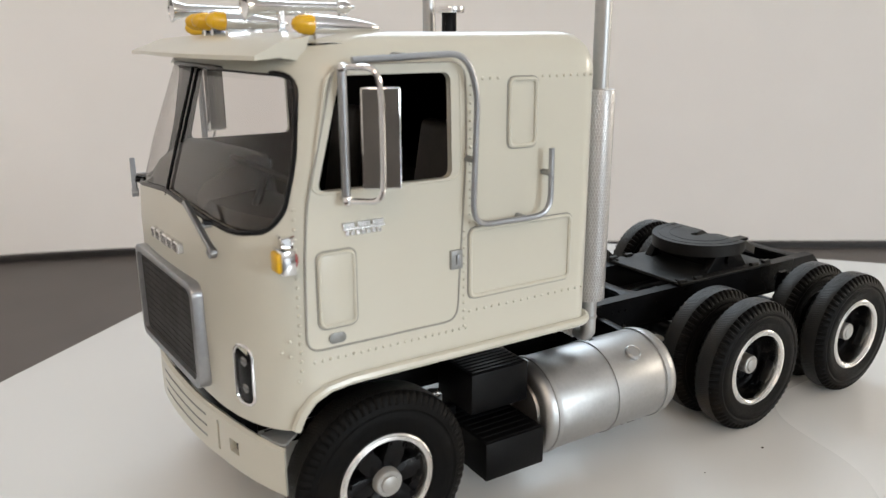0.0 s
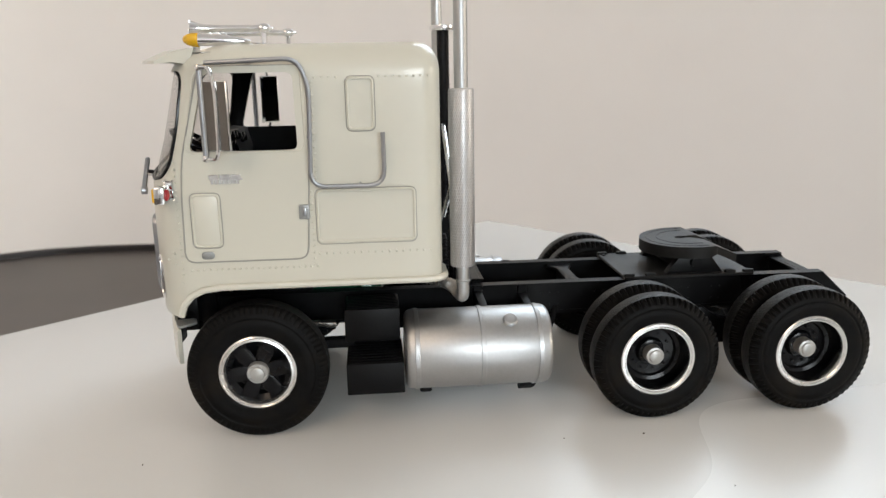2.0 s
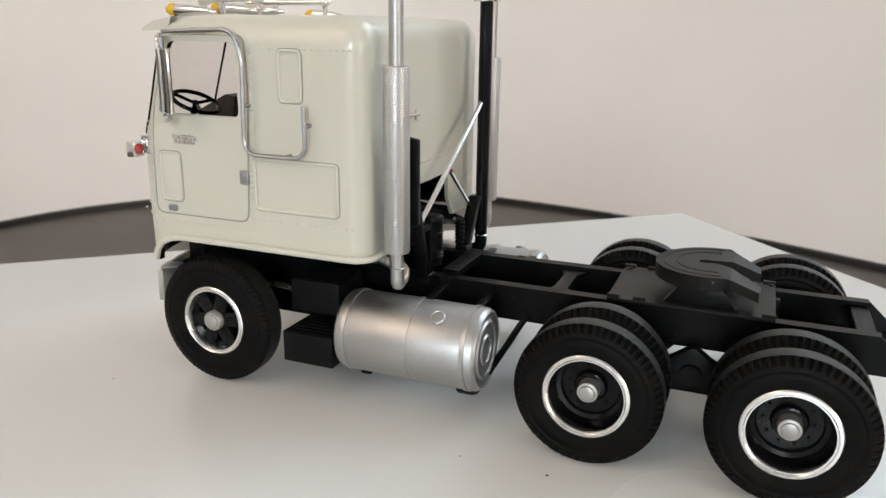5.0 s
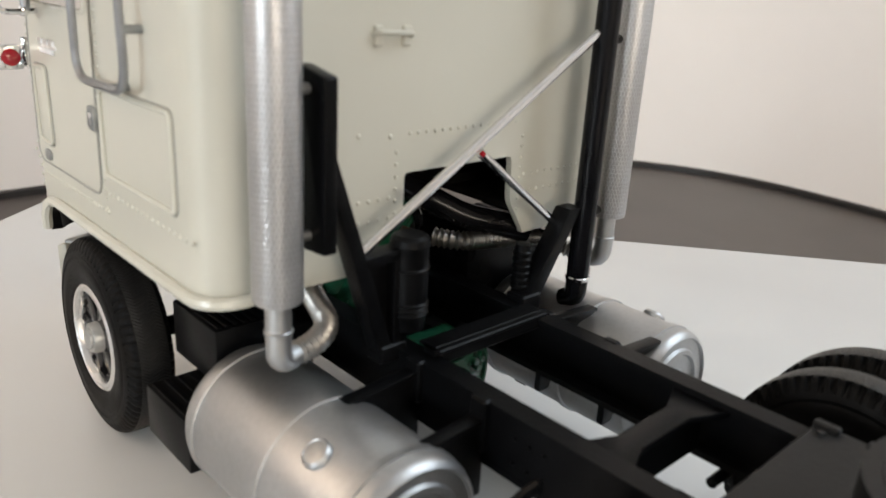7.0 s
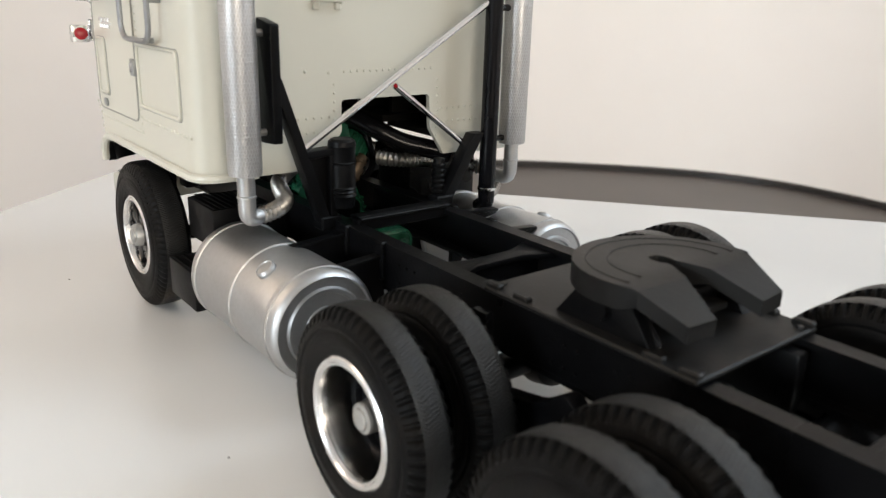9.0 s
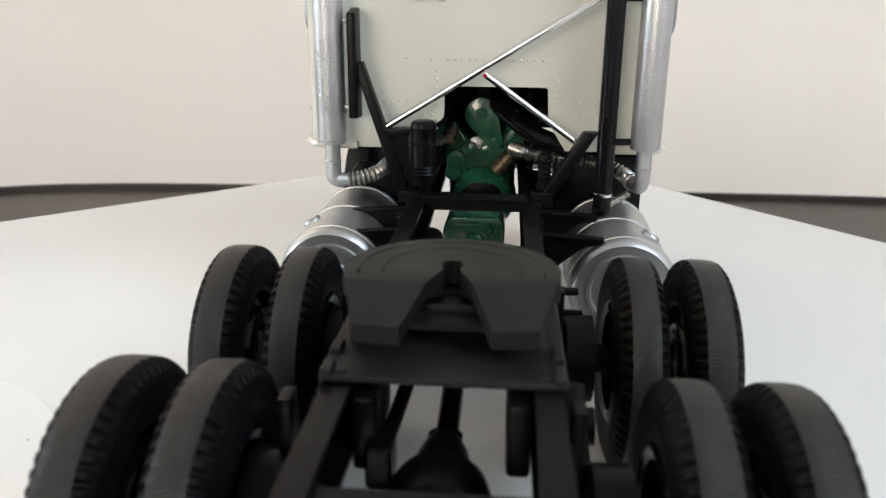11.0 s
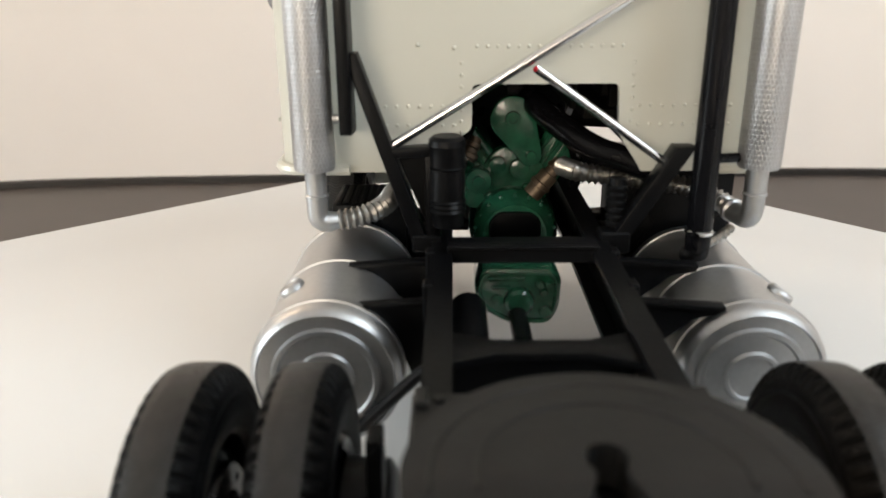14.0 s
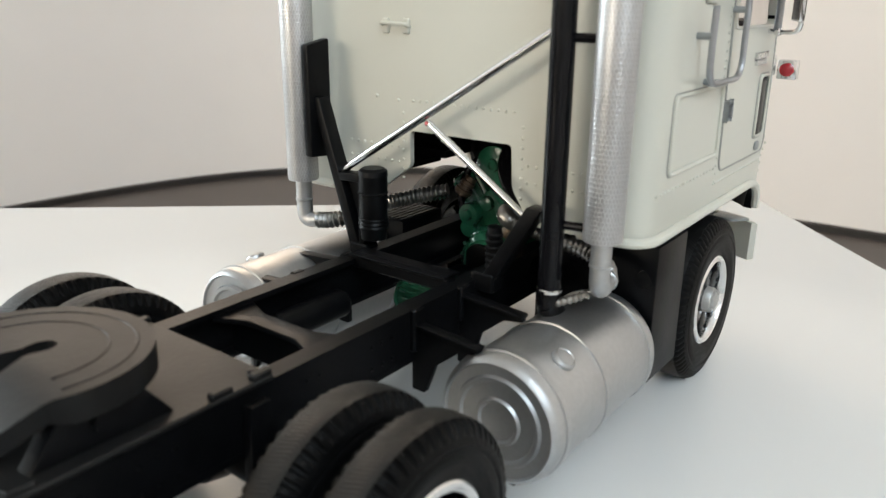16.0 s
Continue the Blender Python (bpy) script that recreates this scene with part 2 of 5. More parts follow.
def box(bm, x0, x1, y0, y1, z0, z1, bevel=0.0, segs=2, m=None):
    geo = bmesh.ops.create_cube(bm, size=1)["verts"]
    for v in geo:
        v.co = Vector(((x0 + x1) / 2 + v.co.x * (x1 - x0), (y0 + y1) / 2 + v.co.y * (y1 - y0), (z0 + z1) / 2 + v.co.z * (z1 - z0)))
    edges = list({e for v in geo for e in v.link_edges})
    verts = geo
    if bevel:
        r = bmesh.ops.bevel(bm, geom=edges, offset=bevel, segments=segs, affect="EDGES", profile=0.5)
        verts = r["verts"]
    if m is not None:
        bmesh.ops.transform(bm, matrix=m, verts=list(set(verts)))
    return bm


def basis(direction):
    d = Vector(direction).normalized()
    a = Vector((0, 0, 1)) if abs(d.z) < 0.9 else Vector((1, 0, 0))
    u = a.cross(d).normalized()
    return u, d.cross(u), d


def lathe(bm, profile, origin=(0, 0, 0), axis=(0, 1, 0), seg=40, uv=False):
    """Turn (radius, height) pairs round an axis; ends with radius 0 close."""
    u, v, d = basis(axis)
    o = Vector(origin)
    rings = []
    for r, h in profile:
        if r < 1e-6:
            rings.append([bm.verts.new(o + d * h)])
        else:
            rings.append([bm.verts.new(o + d * h + (u * math.cos(2 * math.pi * k / seg) + v * math.sin(2 * math.pi * k / seg)) * r) for k in range(seg)])
    for i, (a, b) in enumerate(zip(rings, rings[1:])):
        for k in range(seg):
            j = (k + 1) % seg
            if len(a) == 1 and len(b) == 1:
                continue
            if len(a) == 1:
                f = bm.faces.new((a[0], b[j], b[k]))
            elif len(b) == 1:
                f = bm.faces.new((a[k], a[j], b[0]))
            else:
                f = bm.faces.new((a[k], a[j], b[j], b[k]))
            if uv:
                lay = bm.loops.layers.uv.verify()
                for lp in f.loops:
                    w = lp.vert.co - o
                    h = w.dot(d)
                    ang = math.atan2(w.dot(v), w.dot(u)) / (2 * math.pi) % 1.0
                    if k == seg - 1 and ang < 0.25:
                        ang += 1
                    lp[lay].uv = (h / 57.0, ang)
    return bm


def rod(bm, a, b, r, seg=14, r2=None):
    a, b = Vector(a), Vector(b)
    length = (b - a).length
    q = r if r2 is None else r2
    return lathe(bm, [(0, 0), (r, 0), (q, length), (0, length)], a, b - a, seg)


def fillet(points, radius, steps=5):
    """Round the inner corners of a polyline."""
    pts = [Vector(p) for p in points]
    out = [pts[0]]
    for p, c, n in zip(pts, pts[1:], pts[2:]):
        d1, d2 = (p - c), (n - c)
        r = min(radius, d1.length * 0.49, d2.length * 0.49)
        a, b = c + d1.normalized() * r, c + d2.normalized() * r
        for k in range(steps + 1):
            s = k / steps
            out.append(a * (1 - s) ** 2 + c * 2 * s * (1 - s) + b * s * s)
    out.append(pts[-1])
    return out


def tube(bm, points, r, seg=10, closed=False, radii=None):
    pts = [Vector(p) for p in points]
    n = len(pts)
    rings, up = [], None
    for i, p in enumerate(pts):
        if closed:
            d = (pts[(i + 1) % n] - pts[i - 1]).normalized()
        else:
            d = (pts[min(i + 1, n - 1)] - pts[max(i - 1, 0)]).normalized()
        if up is None:
            up = basis(d)[0]
        up = (up - d * up.dot(d)).normalized()
        w = d.cross(up)
        q = radii[i] if radii else r
        rings.append([bm.verts.new(p + (up * math.cos(2 * math.pi * k / seg) + w * math.sin(2 * math.pi * k / seg)) * q) for k in range(seg)])
    pairs = list(zip(rings, rings[1:])) + ([(rings[-1], rings[0])] if closed else [])
    for a, b in pairs:
        for k in range(seg):
            j = (k + 1) % seg
            bm.faces.new((a[k], a[j], b[j], b[k]))
    if not closed:
        bm.faces.new(rings[0][::-1])
        bm.faces.new(rings[-1])
    return bm


def prism(bm, outline, axis, a0, a1, bevel=0.0):
    """A flat outline pushed along an axis: 'y' takes (x, z), 'x' takes (y, z), 'z' takes (x, y)."""
    place = {"y": lambda p, h: (p[0], h, p[1]), "x": lambda p, h: (h, p[0], p[1]), "z": lambda p, h: (p[0], p[1], h)}[axis]
    lo = [bm.verts.new(place(p, a0)) for p in outline]
    hi = [bm.verts.new(place(p, a1)) for p in outline]
    n = len(outline)
    faces = [bm.faces.new(lo), bm.faces.new(hi[::-1])]
    for k in range(n):
        faces.append(bm.faces.new((lo[k], hi[k], hi[(k + 1) % n], lo[(k + 1) % n])))
    bmesh.ops.recalc_face_normals(bm, faces=faces)
    if bevel:
        edges = list({e for f in faces[:2] for e in f.edges})
        bmesh.ops.bevel(bm, geom=edges, offset=bevel, segments=2, affect="EDGES", profile=0.5)
    return bm


def round_rect(a0, a1, b0, b1, r, steps=5):
    out = []
    for ca, cb, s in ((a1 - r, b1 - r, 0), (a0 + r, b1 - r, 90), (a0 + r, b0 + r, 180), (a1 - r, b0 + r, 270)):
        for k in range(steps + 1):
            t = radians(s + 90 * k / steps)
            out.append((ca + r * math.cos(t), cb + r * math.sin(t)))
    return out


def rounded(points, r, steps=4):
    """Round every corner of a closed flat outline."""
    pts = [Vector((*p, 0)) for p in points]
    out = []
    for i, c in enumerate(pts):
        p, n = pts[i - 1], pts[(i + 1) % len(pts)]
        d1, d2 = p - c, n - c
        q = min(r, d1.length * 0.45, d2.length * 0.45)
        a, b = c + d1.normalized() * q, c + d2.normalized() * q
        for k in range(steps + 1):
            s = k / steps
            w = a * (1 - s) ** 2 + c * 2 * s * (1 - s) + b * s * s
            out.append((w.x, w.y))
    return out


def carve(base, cutters):
    """base mesh minus the cutters, as a new bmesh."""
    def holder(bm):
        bmesh.ops.recalc_face_normals(bm, faces=bm.faces)
        me = bpy.data.meshes.new("tmp")
        bm.to_mesh(me)
        bm.free()
        return new("tmp", me)

    ob = holder(base)
    tools = [holder(c) for c in cutters]
    for t in tools:
        mod = ob.modifiers.new("cut", "BOOLEAN")
        mod.operation, mod.solver, mod.object = "DIFFERENCE", "EXACT", t
    deps = bpy.context.evaluated_depsgraph_get()
    deps.update()
    me = bpy.data.meshes.new_from_object(ob.evaluated_get(deps))
    bm = bmesh.new()
    bm.from_mesh(me)
    for o in (ob, *tools):
        data = o.data
        bpy.data.objects.remove(o)
        bpy.data.meshes.remove(data)
    bpy.data.meshes.remove(me)
    return bm


# ---- the room: dark floor, pale walls with added windows out of view, ceiling ----
SEG = 216
ANGLES = [2 * math.pi * k / SEG - math.pi for k in range(SEG)]


def at(angle, off, z):
    r = room_radius(angle) + off
    return (ROOM.x + r * math.cos(angle), ROOM.y + r * math.sin(angle), z)


def window_angles(bearing, width):
    """The bearings of an opening's two jambs."""
    mid, along = on_wall(bearing)
    return [math.atan2(p.y - ROOM.y, p.x - ROOM.x) for p in (mid - along * width / 2, mid + along * width / 2)]


def ring_wall():
    bm = new_bm()
    jambs = [window_angles(w[0], w[1]) for w in ADDED_WINDOWS]
    z0, z1 = ADDED_WINDOWS[0][3] - ADDED_WINDOWS[0][2] / 2, ADDED_WINDOWS[0][3] + ADDED_WINDOWS[0][2] / 2
    angles = sorted(set(ANGLES) | {a for pair in jambs for a in pair})
    levels = (FLOOR_Z, z0, z1, ROOM_TOP)
    inner, outer = ([[bm.verts.new(at(a, off, z)) for a in angles] for z in levels] for off in (0, 0.15))
    n = len(angles)

    def is_open(k, lv):
        mid = (angles[k] + (angles[(k + 1) % n] if k + 1 < n else angles[0] + 2 * math.pi)) / 2
        return lv == 1 and any(a < mid < b for a, b in jambs)

    for lv in range(3):
        for k in range(n):
            j = (k + 1) % n
            if is_open(k, lv):
                for i in (lv, lv + 1):
                    bm.faces.new((inner[i][k], inner[i][j], outer[i][j], outer[i][k]))
                continue
            for g in (inner, outer):
                bm.faces.new((g[lv][k], g[lv][j], g[lv + 1][j], g[lv + 1][k]))
            for side, q in ((k, (k - 1) % n), (j, j)):
                if is_open(q, lv):
                    bm.faces.new((inner[lv][side], inner[lv + 1][side], outer[lv + 1][side], outer[lv][side]))
    return bm


def slab(z0, z1):
    bm = new_bm()
    return prism(bm, [at(a, 0.15, 0)[:2] for a in ANGLES], "z", z0, z1)


tagged(part("floor", slab(FLOOR_Z - 0.1, FLOOR_Z), FLOORDARK, unit=1), "dark brown plain floor", "floor", kind="structure")
tagged(part("wall", ring_wall(), WALLPAINT, unit=1), "pale pinkish white painted plain wall", "wall", kind="structure")
tagged(part("ceiling", slab(ROOM_TOP, ROOM_TOP + 0.1), CEILPAINT, unit=1), "plain white painted ceiling", "ceiling", kind="structure")
bm = new_bm()
rings = [[bm.verts.new(at(a, off, z)) for a in ANGLES] for off, z in ((-0.012, FLOOR_Z + 0.001), (-0.012, FLOOR_Z + 0.016), (-0.003, FLOOR_Z + 0.019), (-0.003, FLOOR_Z + 0.001))]
for a, b in zip(rings, rings[1:]):
    for k in range(SEG):
        j = (k + 1) % SEG
        bm.faces.new((a[k], a[j], b[j], b[k]))
tagged(part("baseboard", bm, SKIRT, unit=1), "thin black skirting along the wall", "skirting", kind="structure")



def added_window(name, bearing, width, height, z):
    """An added two-light window, out of view, in the wall's opening at that bearing."""
    mid, along = on_wall(bearing)
    win = tagged(new(name), "added white framed window, out of view, round a lamp", "window", kind="structure")
    out = Vector((along.y, -along.x, 0))
    win.matrix_world = Matrix.Translation(mid + out * 0.09 + Vector((0, 0, z))) @ Matrix.Rotation(math.atan2(along.y, along.x), 4, "Z")
    w, h = width / 2 - 0.02, height / 2 - 0.005
    bm = new_bm()
    for x0, x1, z0, z1 in ((-w, w, -h, 0.07 - h), (-w, w, h - 0.07, h), (-w, 0.07 - w, 0.07 - h, h - 0.07), (w - 0.07, w, 0.07 - h, h - 0.07), (-0.035, 0.035, 0.07 - h, h - 0.07)):
        box(bm, x0, x1, -0.03, 0.03, z0, z1, 0.006, 1)
    part("window_frame", bm, FRAMEWHITE, None, unit=1).parent = win
    for x0, x1 in ((0.065 - w, -0.03), (0.03, w - 0.065)):
        pane = part("pane", box(new_bm(), x0, x1, -0.004, 0.004, 0.065 - h, h - 0.065), SCREEN, None, unit=1)
        pane.parent = win
        pane.visible_shadow = False


for k, w in enumerate(ADDED_WINDOWS):
    added_window("window_%d" % (k + 1), *w)

# the white table: a square top turned against the truck
TABLE_TOP = -0.0019
U, V = Vector((0.755, 0.656, 0)), Vector((0.656, -0.755, 0))
S0, S1, W0, W1 = -0.151, 0.292, -0.143, 0.300


def table_pose():
    c = U * (S0 + S1) / 2 + V * (W0 + W1) / 2
    return Matrix.Translation(c) @ Matrix.Rotation(math.atan2(U.y, U.x), 4, "Z")


table = new("display_table")
tagged(table, "square white lacquered table with a glossy top", "table")
table.matrix_world = table_pose()
bpy.context.view_layer.update()
hs, hw = (S1 - S0) / 2, (W1 - W0) / 2
bm = box(new_bm(), -hs, hs, -hw, hw, TABLE_TOP - 0.016, TABLE_TOP, 0.0012, 2)
top = part("tabletop", bm, TABLEWHITE, None, unit=1)
top.parent = table
for sx in (-1, 1):
    for sy in (-1, 1):
        bm = box(new_bm(), sx * (hs - 0.05) - 0.02, sx * (hs - 0.05) + 0.02, sy * (hw - 0.05) - 0.02, sy * (hw - 0.05) + 0.02, FLOOR_Z, TABLE_TOP - 0.016, 0.002, 1)
        leg = part("leg", bm, TABLEWHITE, None, unit=1)
        leg.parent = table

# ---- the model truck: x runs to its rear, its left side faces -y ----
truck = new("model_truck")
tagged(truck, "cream cab-over model truck with black chassis on a white table", "model truck")
HUB = 20.4      # height of the rear wheel centres
HUB_FRONT = 21.0


# cab
def nose_x(z):
    """The front face at the middle of the cab, by height."""
    pts = ((30, -34.6), (42, -35.2), (60, -35.6), (76, -35.5), (84, -34.9), (89, -33.6), (117, -24.9), (120.3, -22.9), (123, -19.6), (124.4, -15))
    for (a, xa), (b, xb) in zip(pts, pts[1:]):
        if z <= b:
            return xa + (xb - xa) * max(0, z - a) / (b - a)
    return pts[-1][1]


def half_width(z):
    if z < 114:
        return 49.0
    s = min(1, (z - 114) / 10.4)
    return 49.0 - 6.5 * (1 - math.sqrt(max(0, 1 - s * s)))


def rear_x(z):
    if z < 116:
        return 61.0
    s = min(1, (z - 116) / 8.4)
    return 61.0 - 6 * (1 - math.sqrt(max(0, 1 - s * s)))


CORNER_A, CORNER_Y = 17.0, 17.0


def front_x(y, z, inset=0.0):
    """The front skin at a distance y from the middle."""
    w = half_width(z) - inset
    x0 = nose_x(z) + inset
    y = abs(y)
    if y <= CORNER_Y:
        return x0 + 0.5 * (y / CORNER_Y) ** 2
    s = min(1, (y - CORNER_Y) / (w - CORNER_Y))
    return x0 + 0.5 + CORNER_A * (1 - math.sqrt(max(0, 1 - s * s)))


def cab_ring(z, inset=0.0, zz=None):
    """Outline of the cab at height z, one half mirrored."""
    w, xr = half_width(z) - inset, rear_x(z) - inset
    half = []
    for k in range(8):
        y = CORNER_Y * k / 8
        half.append((front_x(y, z, inset), y))
    for k in range(15):
        t = radians(90 * k / 14)
        y = CORNER_Y + (w - CORNER_Y) * math.sin(t)
        half.append((nose_x(z) + inset + 0.5 + CORNER_A * (1 - math.cos(t)), y))
    for k in range(1, 10):
        half.append((half[22][0] + (xr - 6 - half[22][0]) * k / 10, w))
    for k in range(7):
        t = radians(90 * k / 6)
        half.append((xr - 6 + 6 * math.sin(t), w - 6 + 6 * math.cos(t)))
    for k in range(1, 5):
        half.append((xr, (w - 6) * (1 - k / 5)))
    full = half + [(x, -y) for x, y in half[:0:-1]]
    full.insert(len(half), (xr, 0.0))
    return [(x, y, z if zz is None else zz) for x, y in full]


def loft(bm, rings):
    vs = [[bm.verts.new(p) for p in r] for r in rings]
    for a, b in zip(vs, vs[1:]):
        n = len(a)
        for k in range(n):
            j = (k + 1) % n
            bm.faces.new((a[k], a[j], b[j], b[k]))
    bm.faces.new(vs[0][::-1])
    bm.faces.new(vs[-1])
    return bm


SET_OVER[:] = 1.0357, 1.75
WIN = rounded([(-9.3, 116), (16.6, 116), (17, 93), (-15.3, 93)], 2.2)
SCREEN_EDGE = rounded([(-44.4, 116.2), (-15, 116.9), (0, 117), (15, 116.9), (44.4, 116.2), (46.8, 100), (47, 89), (45, 85.2), (38, 84.0), (22, 85.4), (0, 87.2), (-22, 85.4), (-38, 84.0), (-45, 85.2), (-47, 89), (-46.8, 100)], 4, 5)
HOLE = rounded([(own(y), z) for y, z in ((-9.4, 67.9), (19.7, 67.9), (20.2, 58), (25.5, 50), (25.5, 36), (-19, 36), (-19, 52), (-9.4, 59))], 1.2)

outer = loft(new_bm(), [cab_ring(z) for z in (41, 46, 52, 60, 68, 76, 80, 84, 87, 89, 96, 103, 110, 114, 116, 117.2, 118.5, 119.8, 121, 122.2, 123.2, 123.9, 124.4)])
inner = loft(new_bm(), [cab_ring(z, 1.5) for z in (30, 60, 76, 84, 89, 100, 110, 114, 117)] + [cab_ring(120, 1.6, 122.2)])
arch = prism(new_bm(), [(-21.5, 25), (-21.5, 41.5), (-20.6, 45), (-18.2, 47.8), (-14.5, 49.5), (-10, 50.1), (70, 50.1), (70, 25)], "y", -70, 70)
cab_bm = carve(outer, [inner, arch, prism(new_bm(), WIN, "y", -80, 80),
                       prism(new_bm(), SCREEN_EDGE, "x", -70, -10.5), prism(new_bm(), HOLE, "x", 52, 75)])
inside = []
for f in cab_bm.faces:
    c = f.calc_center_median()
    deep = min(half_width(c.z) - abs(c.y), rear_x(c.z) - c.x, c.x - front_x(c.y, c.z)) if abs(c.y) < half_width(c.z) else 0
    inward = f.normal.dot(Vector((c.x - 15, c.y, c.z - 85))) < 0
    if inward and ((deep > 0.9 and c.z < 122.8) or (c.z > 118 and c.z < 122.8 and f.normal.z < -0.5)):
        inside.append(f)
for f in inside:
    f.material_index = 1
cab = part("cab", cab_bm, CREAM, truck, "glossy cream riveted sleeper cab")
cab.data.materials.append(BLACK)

# bead along the cab's lower edge
edge = [(x, y) for x, y, z in cab_ring(52)]
right_edge = [p for p in edge if p[1] > 0 and p[0] > -9]
right_edge.sort(key=lambda p: (p[0] > 54.9, p[0] if p[1] > 42.9 else 200 - p[1]))
for sgn in (-1, 1):
    path = [(-22.4, sgn * 48.6, 41.6), (-21.0, sgn * 49, 45.2), (-18.4, sgn * 49.2, 48.2), (-14.6, sgn * 49.3, 50.0), (-9.5, sgn * 49.4, 50.7)]
    path += [(x + (0.8 if x > 55 else 0), sgn * (y + 0.5), 50.8) for x, y in right_edge if y > 30]
    part("sill_bead", tube(new_bm(), path, 1.15, 8), CREAM, cab)

# visor over the windshield
def visor():
    bm = new_bm()
    n = 33
    rows = []
    for k in range(n):
        s = -1 + 2 * k / (n - 1)
        y = 43.5 * s
        xb = front_x(y * 0.985, 118.5) + 0.6
        tip = min(-36.0 + (11.4 if s < 0 else 8.0) * abs(s) ** 2.5, xb - 3.0)
        up = 1.6 * (1 - abs(s) ** 4)
        back = xb + 7 - 4.0 * abs(s) ** 6
        rows.append([(back, y * 0.985, 123.7 + 0.4 * (1 - abs(s) ** 3)), (tip + (back - tip) * 0.42, y, 122.3 + up * 0.5), (tip + 0.2, y, 119.9 + 0.5 * (1 - abs(s))),
                     (tip + 0.1, y, 119.0 + 0.6 * (1 - abs(s))), (tip + (xb - tip) * 0.6, y, 119.5), (xb + 1.2, y * 0.985, 118.6)])
    vs = [[bm.verts.new(p) for p in r] for r in rows]
    for a, b in zip(vs, vs[1:]):
        for k in range(6):
            j = (k + 1) % 6
            bm.faces.new((a[k], b[k], b[j], a[j]))
    bm.faces.new(vs[0])
    bm.faces.new(vs[-1][::-1])
    return bm


part("sun_visor", visor(), CREAM, cab, angle=50)

# windshield, its black seal, middle bar
bm = new_bm()
rows = []
for i in range(15):
    z = 80.4 + 37.6 * i / 14
    rows.append([bm.verts.new((front_x(47.6 * s, z, 0.9), 47.6 * s, z)) for s in [-1 + 2 * k / 40 for k in range(41)]])
for a, b in zip(rows, rows[1:]):
    for k in range(40):
        bm.faces.new((a[k], a[k + 1], b[k + 1], b[k]))
windshield = part("windshield", bm, SCREEN, cab, "clear wraparound plastic windshield")
seal = [(front_x(y, z) + 0.15, y, z) for y, z in SCREEN_EDGE]
part("windshield_seal", tube(new_bm(), seal, 0.62, 8, closed=True), GLOSSBLACK, cab, "black rubber seal")
part("centre_bar", tube(new_bm(), [(nose_x(z) + 0.3, 0, z) for z in (86, 90, 100, 110, 117)], 0.42, 8), GLOSSBLACK, cab)

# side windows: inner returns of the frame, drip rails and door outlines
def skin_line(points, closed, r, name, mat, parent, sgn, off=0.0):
    pts = [(x, sgn * (half_width(z) + off), z) for x, z in points]
    return part(name, tube(new_bm(), pts, r, 6, closed=closed), mat, parent)


